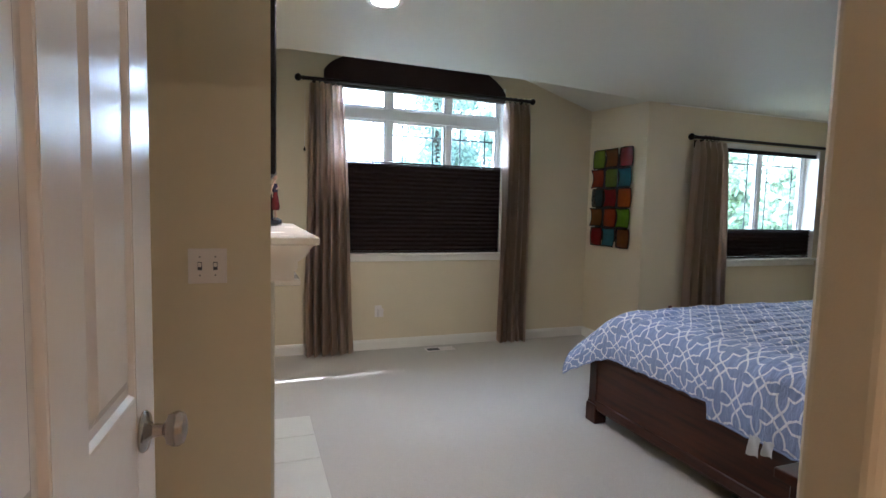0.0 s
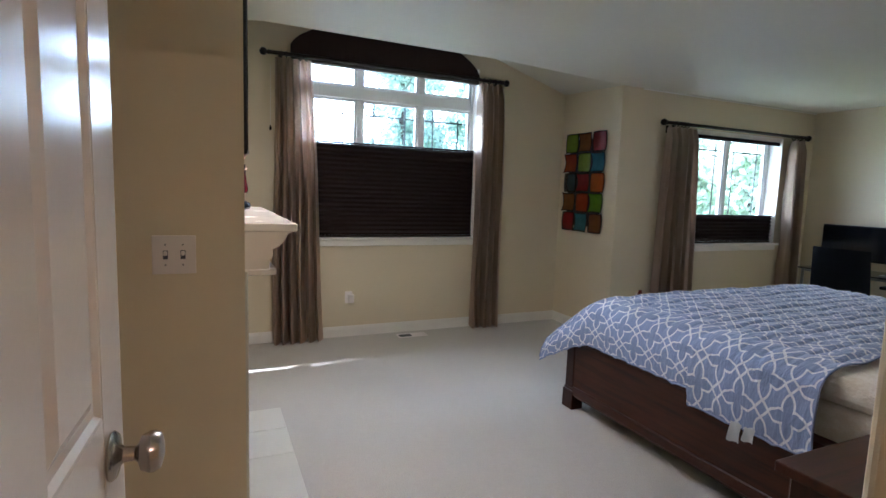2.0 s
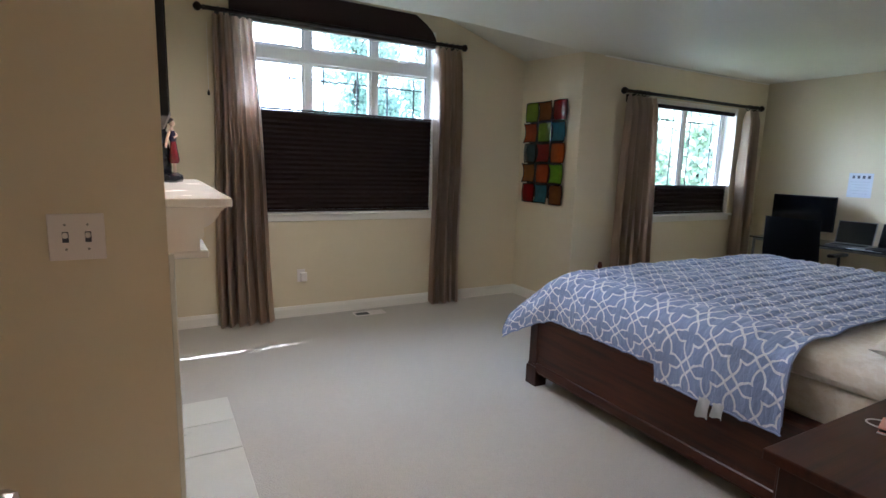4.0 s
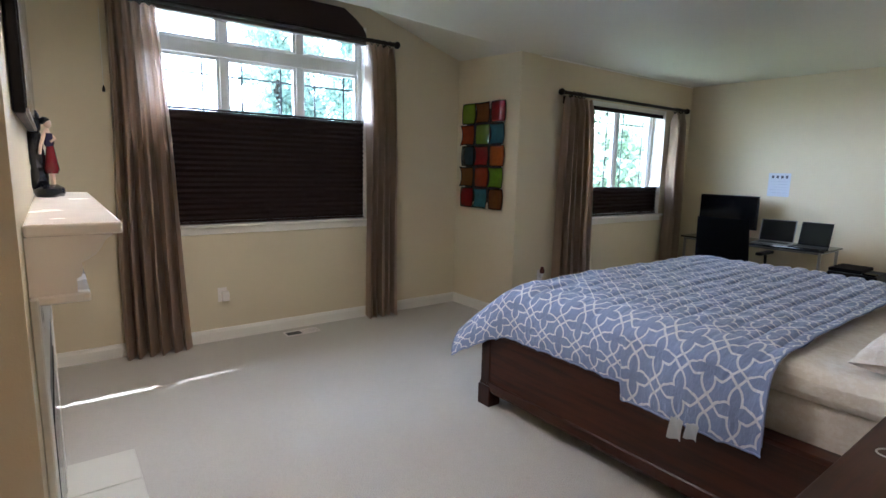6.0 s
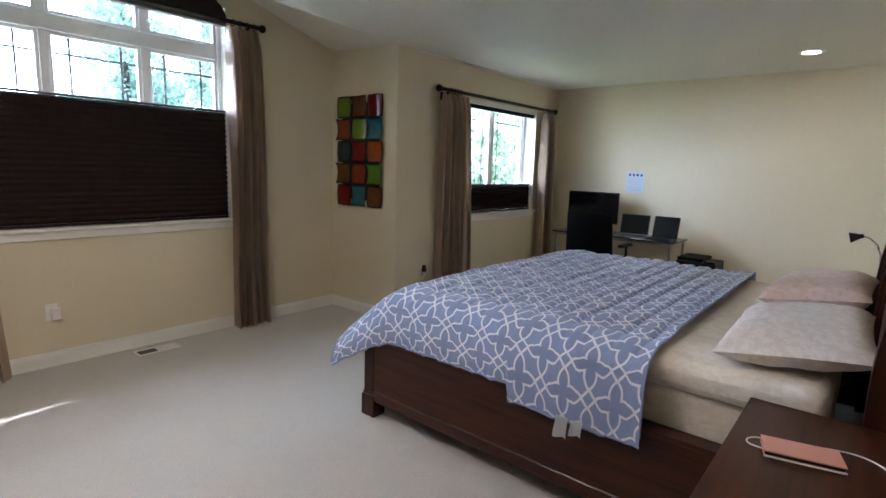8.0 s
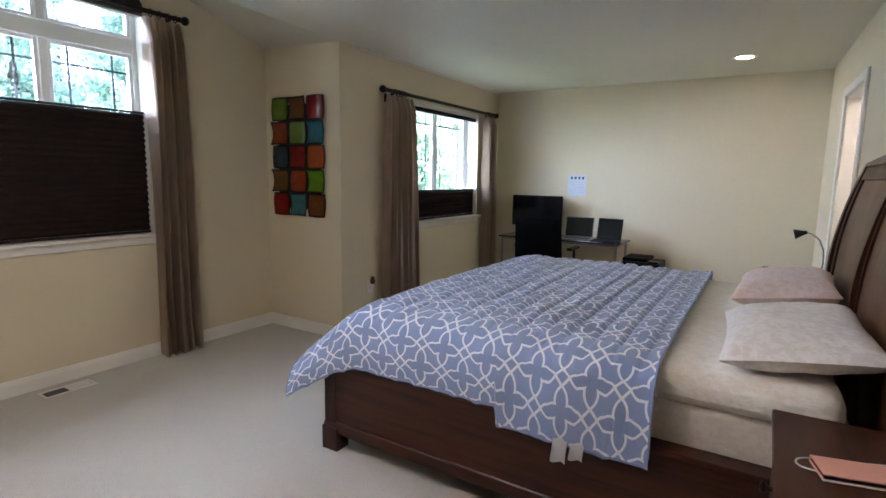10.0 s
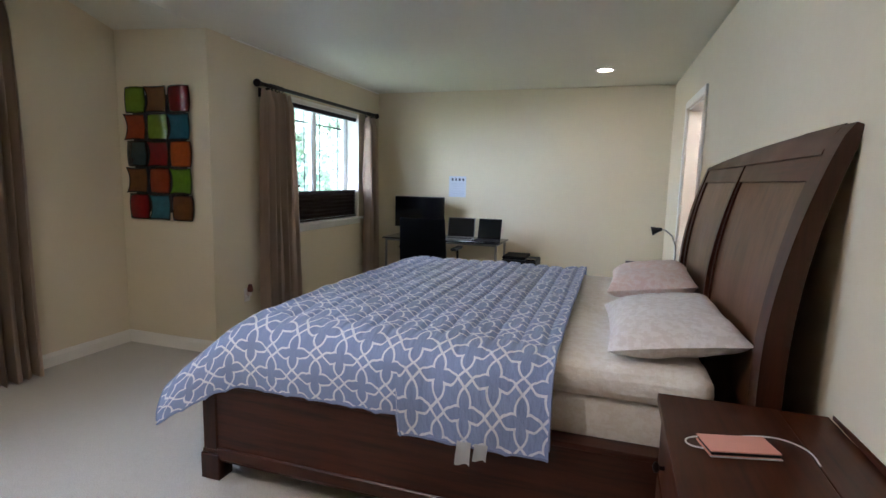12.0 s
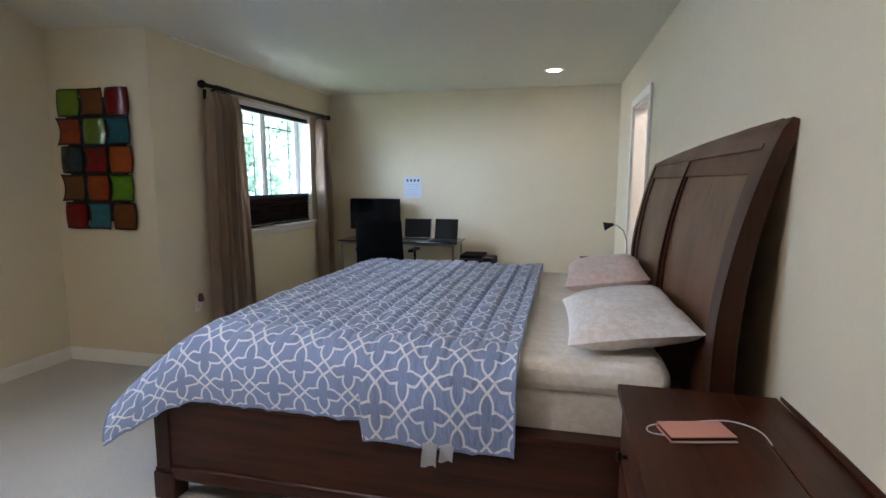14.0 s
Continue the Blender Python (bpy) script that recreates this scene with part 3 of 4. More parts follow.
def drape(x0, x1, b0, b1, y, ztop, zbot, folds, seed, label, pinch=0.0):
    """A pleated panel hanging from ztop; b0, b1: its ends at the hem."""
    rnd = random.Random(seed)
    ph = [rnd.uniform(0, 6.28) for _ in range(8)]

    def place(u, v):
        a = 0.050 + 0.020 * v
        wob = 0.35 * math.sin(2.3 * v + ph[0]) + 0.25 * math.sin(5.1 * v + ph[1])
        t = 2 * math.pi * folds * (u + 0.025 * math.sin(5 * u + ph[6]) + 0.014 * math.sin(4 * v + ph[2]) * v)
        s = math.sin(t + wob * v)
        s = 2 * abs(math.sin((t + wob * v) / 2)) ** 0.7 - 1
        depth = a * (s + 0.14 * math.sin(2.1 * t + ph[3] + 2 * v) + 0.05 * math.sin(4.7 * t + ph[7] + 5 * v) + 0.2 * math.sin(0.53 * t + ph[4]))
        if v < 0.05:
            depth *= 0.35 + 13 * v
        side = 0.012 * math.cos(t + wob * v) * (0.4 + v)
        left = x0 + (b0 - x0) * v + 0.010 * math.sin(6 * v + ph[5]) - pinch * math.sin(math.pi * v) * 0.3
        right = x1 + (b1 - x1) * v + 0.010 * math.sin(5 * v + ph[6])
        z = ztop + (zbot - ztop) * v - (0.006 * s if v == 1 else 0) + (0.012 * abs(math.sin(t / 2)) if v == 0 else 0)
        return Vector((left + (right - left) * u + side, y - depth, z))

    d = root("drape", (b0 + b1) / 2, y, zbot, label, "curtain", "satin drapes")
    part("cloth", sheet(folds * 18, 46, place, 0.003, lambda u, v: (u * 1.4, v * (ztop - zbot))), SILK, d, smooth=True)
    return d


rod(0.535, 2.855, Y_W1 - 0.10, 2.495, Y_W1, (0.68, 0.72, 0.77, 0.83, 0.88, 2.60, 2.66, 2.72, 2.78), "dark bronze curtain rod with ball ends above the large window")
rod(4.11, 6.33, Y_W2 - 0.08, 2.135, Y_W2, (4.28, 4.33, 4.38, 4.43, 6.08, 6.13, 6.19, 6.25), "dark bronze curtain rod with ball ends above the smaller window")
drape(0.625, 0.925, 0.60, 1.045, Y_W1 - 0.10, 2.45, 0.02, 6, 3, "taupe satin drape hanging in folds beside the fireplace")
drape(2.55, 2.82, 2.55, 2.865, Y_W1 - 0.10, 2.45, 0.02, 5, 5, "taupe satin drape hanging in folds beside the dark shade")
drape(4.16, 4.56, 4.12, 4.68, Y_W2 - 0.08, 2.09, 0.02, 6, 7, "brown satin drape hanging wide in folds by the recess")
drape(6.07, 6.28, 6.03, 6.36, Y_W2 - 0.08, 2.09, 0.02, 4, 9, "taupe satin drape in folds near the desk")

c = root("pull_cord", 0.60, Y_W1 - 0.02, 1.86, "thin hanging pull cord with a small dark tassel on the wall", "cord")
part("cord", tube(bmesh.new(), [(0.60, Y_W1 - 0.04, 2.40), (0.601, Y_W1 - 0.012, 2.1), (0.60, Y_W1 - 0.01, 1.91)], 0.0015, 6), CABLE, c)
part("tassel", lathe(bmesh.new(), [(0.003, 0), (0.009, 0.003), (0.010, 0.02), (0.004, 0.04), (0.002, 0.045)], Matrix.Translation((0.60, Y_W1 - 0.012, 1.868)), 10), IRON, c)


# ---- fireplace side ----
m = root("mantel_shelf", X_FIRE, 2.7, 1.0, "glossy white mantel shelf with stepped mouldings on the fireplace wall", "mantel")
MX, M0, M1, MZ = 0.395, 2.03, 3.40, 1.275
part("top_board", boxed(X_FIRE + 0.002, MX, M0, M1, MZ - 0.028, MZ, 0.006, 2), MANTEL, m)
end = [(X_FIRE + 0.002, 1.118), (0.300, 1.118), (0.300, 1.150), (0.309, 1.156), (0.312, 1.164), (0.312, 1.186), (0.322, 1.191), (0.340, 1.203), (0.352, 1.219), (0.359, 1.234), (0.376, 1.247), (X_FIRE + 0.002, 1.247)]
part("crown", prism(bmesh.new(), end, "y", M0 + 0.004, M1 - 0.012), MANTEL, m)
part("lower_ledge", boxed(X_FIRE + 0.002, 0.324, M0 + 0.002, M1 - 0.008, 1.096, 1.118, 0.005, 2), MANTEL, m)

h = root("hearth", 0.36, 2.6, 0.0, "pale stone hearth slab lying on the carpet", "hearth")
part("slab_bed", boxed(X_FIRE + 0.005, 0.498, 1.95, 3.41, 0.001, 0.018), GROUT, h)
ys = [1.95, 2.32, 2.815, 3.115, 3.41]
for a, b in zip(ys, ys[1:]):
    part("tile", boxed(X_FIRE + 0.007, 0.50, a + 0.0015, b - 0.0015, 0.016, 0.03, 0.003), MARBLE, h)

f = root("fireplace", X_FIRE, 2.7, 0.0, "flush gas fireplace with a dark metal front in a white surround", "fireplace")
part("surround", wall_piece := boxed(X_FIRE + 0.001, X_FIRE + 0.018, 2.02, 2.22, 0.031, 1.115, 0.003), MARBLE, f)
part("surround", boxed(X_FIRE + 0.001, X_FIRE + 0.018, 3.16, 3.36, 0.031, 1.115, 0.003), MARBLE, f)
part("surround", boxed(X_FIRE + 0.001, X_FIRE + 0.018, 2.22, 3.16, 0.84, 1.115, 0.003), MARBLE, f)
part("firebox_front", boxed(X_FIRE + 0.001, X_FIRE + 0.014, 2.222, 3.158, 0.031, 0.838, 0.003), SLATE, f)
part("firebox_glass", boxed(X_FIRE + 0.014, X_FIRE + 0.018, 2.30, 3.08, 0.16, 0.70), SCREEN, f)
part("trim_strip", boxed(X_FIRE + 0.002, X_FIRE + 0.02, 3.362, 3.40, 0.0, 1.115, 0.003), MANTEL, f)

t = root("wall_television", X_FIRE, 2.7, 1.5, "slim black television on the wall above the mantel", "television")
part("body", boxed(X_FIRE + 0.002, X_FIRE + 0.026, 2.12, 3.30, 1.51, 2.17, 0.006, 2), BLACK, t)
part("screen", boxed(X_FIRE + 0.026, X_FIRE + 0.029, 2.13, 3.29, 1.515, 2.16), SCREEN, t)
part("bezel", boxed(X_FIRE + 0.024, X_FIRE + 0.0305, 2.125, 3.295, 1.512, 1.522), CHROME, t)

g = root("figurine", 0.264, 3.08, MZ, "painted figurine in a dark red dress on the mantel", "figurine")
GX, GY = 0.264, 3.08


def blob(bm, x, y, z, rx, ry, rz):
    bmesh.ops.create_icosphere(bm, subdivisions=2, radius=1.0, matrix=Matrix.Translation((GX + x, GY + y, MZ + z)) @ Matrix.Diagonal((rx, ry, rz, 1)))


# a dark rock behind a slim figure, all one mesh
bm = bmesh.new()
lathe(bm, [(0.050, 0), (0.056, 0.012), (0.052, 0.03), (0.03, 0.045)], Matrix.Translation((GX, GY, MZ)) @ Matrix.Diagonal((0.88, 1.5, 1, 1)), 14)
for x, z, rx, rz in ((-0.028, 0.07, 0.03, 0.06), (-0.030, 0.14, 0.027, 0.06), (-0.034, 0.20, 0.028, 0.05), (-0.028, 0.27, 0.020, 0.05)):
    blob(bm, x, 0.012, z, rx, 0.028, rz)
for v in bm.verts:
    v.co += 0.007 * noise.noise_vector(v.co * 28)
n_rock = len(bm.faces)
tube(bm, [(GX + 0.014, GY, MZ + 0.035), (GX + 0.012, GY, MZ + 0.09), (GX + 0.014, GY, MZ + 0.12)], [0.007, 0.008, 0.011], 8)
n_leg = len(bm.faces)
lathe(bm, [(0.018, 0.085), (0.024, 0.10), (0.018, 0.14), (0.013, 0.175), (0.012, 0.185)], Matrix.Translation((GX + 0.012, GY, MZ)), 12)
n_skirt = len(bm.faces)
lathe(bm, [(0.012, 0.183), (0.016, 0.195), (0.017, 0.215), (0.012, 0.232)], Matrix.Translation((GX + 0.010, GY, MZ)), 12)
n_top = len(bm.faces)
tube(bm, [(GX + 0.004, GY, MZ + 0.225), (GX + 0.008, GY, MZ + 0.25)], [0.012, 0.006], 8)
blob(bm, 0.010, 0, 0.266, 0.013, 0.012, 0.016)
tube(bm, [(GX - 0.002, GY - 0.012, MZ + 0.228), (GX - 0.014, GY - 0.02, MZ + 0.19), (GX - 0.020, GY - 0.016, MZ + 0.155)], [0.007, 0.006, 0.005], 7)
tube(bm, [(GX + 0.016, GY, MZ + 0.228), (GX + 0.028, GY - 0.006, MZ + 0.212), (GX + 0.014, GY - 0.014, MZ + 0.200)], [0.006, 0.006, 0.005], 7)
n_skin = len(bm.faces)
blob(bm, 0.002, 0.003, 0.276, 0.017, 0.015, 0.015)
for k, fc in enumerate(list(bm.faces)):
    fc.material_index = 0 if k < n_rock or k >= n_skin else 2 if k < n_leg or k >= n_top else 1 if k < n_skirt else 3
me_ob = part("figure", bm, [FIG_DARK, FIG_RED, FIG_SKIN, FIG_BLUE], None, smooth=True)
me_ob.parent = g
me_ob.matrix_parent_inverse = g.matrix_basis.inverted()



# ---- plates, vent ----
def switch_plate(x, y, z):
    s = root("light_switch", x, y, z, "white double toggle switch plate on the beige wall", "light switch")
    part("plate", boxed(x - 0.058, x + 0.058, y - 0.006, y - 0.0005, z - 0.057, z + 0.057, 0.0025, 2), PLATE, s)
    for dx in (-0.023, 0.023):
        part("toggle", boxed(x + dx - 0.005, x + dx + 0.005, y - 0.016, y - 0.006, z - 0.002, z + 0.011, 0.002), PLATE, s)
        part("toggle_slot", boxed(x + dx - 0.0065, x + dx + 0.0065, y - 0.0072, y - 0.006, z - 0.013, z + 0.013), INK, s)
        for dz in (-0.03, 0.03):
            part("screw", lathe(bmesh.new(), [(0.003, 0), (0.003, 0.0012)], Matrix.Translation((x + dx, y - 0.006, z + dz)) @ Matrix.Rotation(radians(90), 4, "X"), 10), CHROME, s)
    return s


switch_plate(0.018, Y_SWITCH, 1.193)


def outlet(x, y, z, turn, label):
    o = root("wall_outlet", x, y, z, label, "outlet", "wall outlets", turn)
    part("plate", boxed(-0.035, 0.035, -0.006, -0.0005, -0.057, 0.057, 0.0025, 2), PLATE, o, local=True)
    for dz in (-0.02, 0.02):
        part("socket", lathe(bmesh.new(), [(0.016, 0), (0.016, 0.0015)], Matrix.Translation((0, -0.006, dz)) @ Matrix.Rotation(radians(90), 4, "X"), 14), PLATE, o, local=True)
        bm = boxed(-0.007, -0.005, -0.0085, -0.0074, dz - 0.004, dz + 0.005)
        box(bm, 0.005, 0.007, -0.0085, -0.0074, dz - 0.004, dz + 0.005)
        part("slots", bm, INK, o, local=True)
    return o


outlet(1.30, Y_W1, 0.375, 0, "white duplex outlet on the wall under the large window")
outlet(4.02, Y_W2, 0.40, 0, "white duplex outlet beside the brown drape")
outlet(X_FAR, 1.23, 0.46, 90, "white duplex outlet on the desk wall")
a = root("plug_in_block", 1.315, Y_W1 - 0.0075, 0.365, "small white plug-in block in an outlet", "plug")
part("block", boxed(1.29, 1.345, Y_W1 - 0.045, Y_W1 - 0.009, 0.325, 0.405, 0.006, 2), PLATE, a)
a = root("air_freshener", 4.02, Y_W2 - 0.01, 0.44, "red-brown plug-in air freshener in the outlet", "air freshener")
part("bottle", lathe(bmesh.new(), [(0.012, 0), (0.022, 0.004), (0.024, 0.03), (0.016, 0.05), (0.018, 0.058), (0.012, 0.066)], Matrix.Translation((4.02, Y_W2 - 0.036, 0.425)), 16), REDBROWN, a, smooth=True)
part("plug", boxed(4.003, 4.037, Y_W2 - 0.04, Y_W2 - 0.008, 0.39, 0.43, 0.005), PLATE, a)

v = root("floor_vent", 1.89, 4.77, 0.0, "pale metal floor register set in the carpet", "floor vent")
bm = bmesh.new()
for a_ in ((1.745, 2.035, 4.71, 4.722), (1.745, 2.035, 4.818, 4.83), (1.745, 1.757, 4.722, 4.818), (2.023, 2.035, 4.722, 4.818), (1.885, 1.893, 4.722, 4.818)):
    box(bm, *a_, 0.001, 0.007, 0.001)
part("vent_frame", bm, PLATE, v)
# flat dark plate stands for the shade inside the duct opening
part("duct_shade", boxed(1.757, 2.023, 4.722, 4.818, 0.0005, 0.0015), SLATE, v)
for k in range(12):
    if k < 11:
        x = 1.897 + k * 0.0112
        part("louvre", boxed(x, x + 0.006, 4.722, 4.818, 0.002, 0.006), PLATE, v)


def downlight(x, y, lit, z=CEILING):
    d = root("recessed_light", x, y, z, "round recessed ceiling light with a white trim ring, switched on", "ceiling light", "recessed lights")
    part("trim_ring", lathe(bmesh.new(), [(0.060, 0.0), (0.092, 0.0), (0.095, -0.004), (0.088, -0.010), (0.066, -0.010), (0.060, -0.004)][::-1], Matrix.Translation((x, y, z)), 32), TRIM, d, smooth=True)
    part("lens", lathe(bmesh.new(), [(0.001, -0.006), (0.064, -0.006), (0.064, -0.003), (0.001, -0.003)][::-1], Matrix.Translation((x, y, z - 0.001)), 28), lit, d)
    return d


downlight(5.66, 1.33, LIT)
downlight(0.79, 2.72, LIT_WINDOW)
downlight(0.60, -1.25, LIT_HALL)
# added out of view, to warm the bed and nightstand
downlight(1.50, 1.85, FILL_BED)
# unseen lamp added to brighten the second doorway
downlight(5.0, -0.1, FILL_NEXT)


# ---- the open door ----
d = tagged(new("door_1"), "open white painted panel door with a satin nickel knob", "door", kind="structure")
d.empty_display_size = 0.1
DOOR_TURN = 3.5
d.matrix_basis = pose(-0.055, 0.338, 0.012, 0, 0, 90 - DOOR_TURN)
# in the door's own axes: x from hinge to free edge, y = 0 the face seen, thickness to +y
DW, DT, DH = 0.72, 0.035, 2.03
ST, MU = 0.107, 0.31  # stile width, and where the middle stile begins
D_FREE = DW
stiles = [(0, ST), (MU, DW - MU), (DW - ST, DW)]
rails = [(0, 0.22), (0.86, 1.08), (DH - 0.12, DH)]
bm = bmesh.new()
box(bm, 0.001, DW - 0.001, 0.008, DT - 0.008, 0.001, DH - 0.001)
for a, b in stiles:
    box(bm, a, b, 0, DT, 0, DH)
for (a, b), (xa, xb) in ((r, s) for r in rails for s in ((ST, MU), (DW - MU, DW - ST))):
    box(bm, xa - 0.001, xb + 0.001, 0.0006, DT - 0.0006, a, b)
leaf = part("door_leaf", bm, DOOR, d, local=True)
for (za, zb) in ((0.22, 0.86), (1.08, DH - 0.12)):
    for xa, xb in ((ST, MU), (DW - MU, DW - ST)):
        bm = bmesh.new()
        n = 0.014
        loops = []
        for inset, y in ((-0.002, 0.001), (0.004, 0.002), (0.012, 0.009), (0.024, 0.009), (0.042, 0.002)):
            loops.append([bm.verts.new((x, y - 0.0005, z)) for x, z in ((xa + inset, za + inset), (xb - inset, za + inset), (xb - inset, zb - inset), (xa + inset, zb - inset))])
        for r, s in zip(loops, loops[1:]):
            for k in range(4):
                bm.faces.new((r[k], r[(k + 1) % 4], s[(k + 1) % 4], s[k]))
        bm.faces.new(loops[-1])
        part("door_panel", bm, DOOR, d, local=True)
KZ = 1.015
kn = part("door_handle", lathe(bmesh.new(), [(0.033, 0.0), (0.034, 0.003), (0.030, 0.008), (0.016, 0.011), (0.011, 0.016), (0.010, 0.030), (0.014, 0.034), (0.024, 0.038), (0.0285, 0.048), (0.0285, 0.054), (0.024, 0.062), (0.010, 0.066), (0.001, 0.0665)], Matrix.Translation((DW - 0.078, -0.0005, KZ)) @ Matrix.Rotation(radians(90), 4, "X"), 28), STEEL, d, "satin nickel round knob", smooth=True, local=True)
part("latch_plate", boxed(DW + 0.0002, DW + 0.0015, 0.006, DT - 0.006, KZ - 0.028, KZ + 0.028), STEEL, d, local=True)


# ---- bed ----
BX0, BX1, BY1 = 2.285, 4.36, 2.895
MT = 0.745
bed = root("bed", 3.3, 1.8, 0.0, "dark-stained wooden sleigh bed with panelled headboard", "bed")


def sleigh(s):
    """Centre line of the curved headboard, s from its foot (0) to the top (1): y and z."""
    z = 0.02 + 1.565 * s
    y = 0.684 - 0.004 * s - 0.145 * max(0.0, (s - 0.5) / 0.5) ** 2.0
    return y, z


def board(x0, x1, s0, s1, t0, t1, n=24):
    """Part of the curved headboard between x0 and x1; t: from its centre line, forward is positive."""
    front, back = [], []
    for k in range(n + 1):
        s = s0 + (s1 - s0) * k / n
        y, z = sleigh(s)
        slim = 1 - 0.40 * max(0.0, (s - 0.6) / 0.4)
        if s > 0.955:
            slim *= math.sqrt(max(0.08, 1 - ((s - 0.955) / 0.045) ** 2))
        ya, za = sleigh(s + 0.01)
        d = Vector((ya - y, za - z)).normalized()
        nrm = Vector((d.y, -d.x))
        a, b = t1 * (slim if t1 > 0.03 else 1), t0 * (slim if t0 < -0.03 else 1)
        front.append((y + nrm.x * a, z + nrm.y * a))
        back.append((y + nrm.x * b, z + nrm.y * b))
    return prism(bmesh.new(), front + back[::-1], "x", x0, x1)


W = 0.075
for a, b in ((BX0 - 0.065, BX0 + 0.03), (BX1 - 0.03, BX1 + 0.05)):
    part("post", board(a, b, 0.0, 0.995, -0.034, 0.036, 40), BEDWOOD_Z, bed, smooth=True)
part("headboard_core", board(BX0 + 0.03, BX1 - 0.03, 0.2, 0.985, -0.030, -0.016), BEDWOOD_X, bed, smooth=True)
part("top_rail", board(BX0 + 0.03, BX1 - 0.03, 0.945, 1.0, -0.034, 0.034), BEDWOOD_X, bed, smooth=True)
part("upper_rail", board(BX0 + 0.03, BX1 - 0.03, 0.89, 0.942, -0.02, 0.018), BEDWOOD_X, bed, smooth=True)
part("rail_bead", board(BX0 + 0.03, BX1 - 0.03, 0.938, 0.948, 0.018, 0.040), BEDWOOD_X, bed, smooth=True)
xs = [BX0 + 0.03, (BX0 + BX1) / 2, BX1 - 0.03]
for k in range(2):
    a, b = xs[k], xs[k + 1]
    wa, wb = (0.05, 0.03) if k == 0 else (0.03, 0.05)
    for xa, xb in ((a, a + wa), (b - wb, b)):
        part("stile", board(xa, xb, 0.3, 0.89, 0.0, 0.018), BEDWOOD_Z, bed, smooth=True)
    if k:
        part("mullion", board(a - 0.02, a + 0.02, 0.3, 0.938, 0.018, 0.036), BEDWOOD_Z, bed, smooth=True)
    part("panel", board(a + wa, b - wb, 0.3, 0.89, -0.010, 0.006, 36), PANELWOOD, bed, smooth=True)
    bm = board(a + wa, a + wa + 0.010, 0.3, 0.89, 0.006, 0.016)
    part("panel_bead", bm, BEDWOOD_Z, bed, smooth=True)
    part("panel_bead", board(b - wb - 0.010, b - wb, 0.3, 0.89, 0.006, 0.016), BEDWOOD_Z, bed, smooth=True)

for x0, x1, out in ((BX0, BX0 + 0.035, -1), (BX1 - 0.035, BX1, 1)):
    part("side_rail", boxed(x0, x1, 0.72, BY1 - 0.07, 0.085, 0.452, 0.004), BEDWOOD, bed)
    xa = x0 - 0.012 if out < 0 else x1 - 0.002
    part("rail_moulding", boxed(xa, xa + 0.014, 0.80, BY1 - 0.075, 0.10, 0.158, 0.005), BEDWOOD, bed)
    part("rail_cap", boxed(x0 - (0.010 if out < 0 else 0.045), x1 + (0.045 if out < 0 else 0.010), 0.72, BY1 - 0.06, 0.452, 0.474, 0.006, 2), BEDWOOD, bed)
part("foot_panel", boxed(BX0 + 0.06, BX1 - 0.06, BY1 - 0.05, BY1 - 0.015, 0.10, 0.452, 0.004), BEDWOOD_X, bed)
part("foot_cap", boxed(BX0 - 0.015, BX1 + 0.015, BY1 - 0.085, BY1 + 0.012, 0.452, 0.478, 0.006, 2), BEDWOOD_X, bed)
for x in (BX0 - 0.008, BX1 - 0.062):
    part("foot_post", boxed(x, x + 0.07, BY1 - 0.075, BY1 + 0.002, 0.14, 0.452, 0.005), BEDWOOD_Z, bed)
    bm = boxed(x - 0.010, x + 0.082, BY1 - 0.09, BY1 + 0.012, 0.0, 0.125, 0.004)
    box(bm, x - 0.004, x + 0.076, BY1 - 0.083, BY1 + 0.007, 0.125, 0.145, 0.006)
    part("plinth", bm, BEDWOOD_Z, bed)
part("slat_deck", boxed(BX0 + 0.036, BX1 - 0.036, 0.83, BY1 - 0.06, 0.30, 0.33), BEDWOOD, bed)


def cushion(x0, x1, y0, y1, z0, z1, r, wrinkle, seed, n=(30, 30, 6)):
    """A soft block: rounded edges, slack sides."""
    bm = bmesh.new()
    box(bm, x0, x1, y0, y1, z0, z1)
    bmesh.ops.bevel(bm, geom=bm.edges[:], offset=r, segments=4, profile=0.6, affect="EDGES")
    bmesh.ops.triangulate(bm, faces=bm.faces[:])
    for _ in range(4):
        long = [e for e in bm.edges if e.calc_length() > 0.12]
        bmesh.ops.subdivide_edges(bm, edges=long, cuts=1)
        bmesh.ops.triangulate(bm, faces=[f for f in bm.faces if len(f.verts) > 3])
    for v in bm.verts:
        v.co += wrinkle * noise.noise_vector(v.co * 6 + Vector((seed, 0, 0))) + 0.4 * wrinkle * noise.noise_vector(v.co * 17)
    return bm


mt = root("mattress", 3.3, 1.8, 0.55, "thick mattress under a cream fitted sheet", "mattress")
part("body", cushion(BX0 + 0.06, BX1 - 0.05, 0.80, BY1 - 0.17, 0.615, MT, 0.07, 0.010, 1), SHEET, mt, smooth=True)
bs = root("box_spring", 3.3, 1.8, 0.33, "box spring in a cream cover on the bed frame", "box spring")
part("body", cushion(BX0 + 0.085, BX1 - 0.085, 0.80, BY1 - 0.13, 0.332, 0.62, 0.025, 0.006, 4), SHEET, bs, smooth=True)


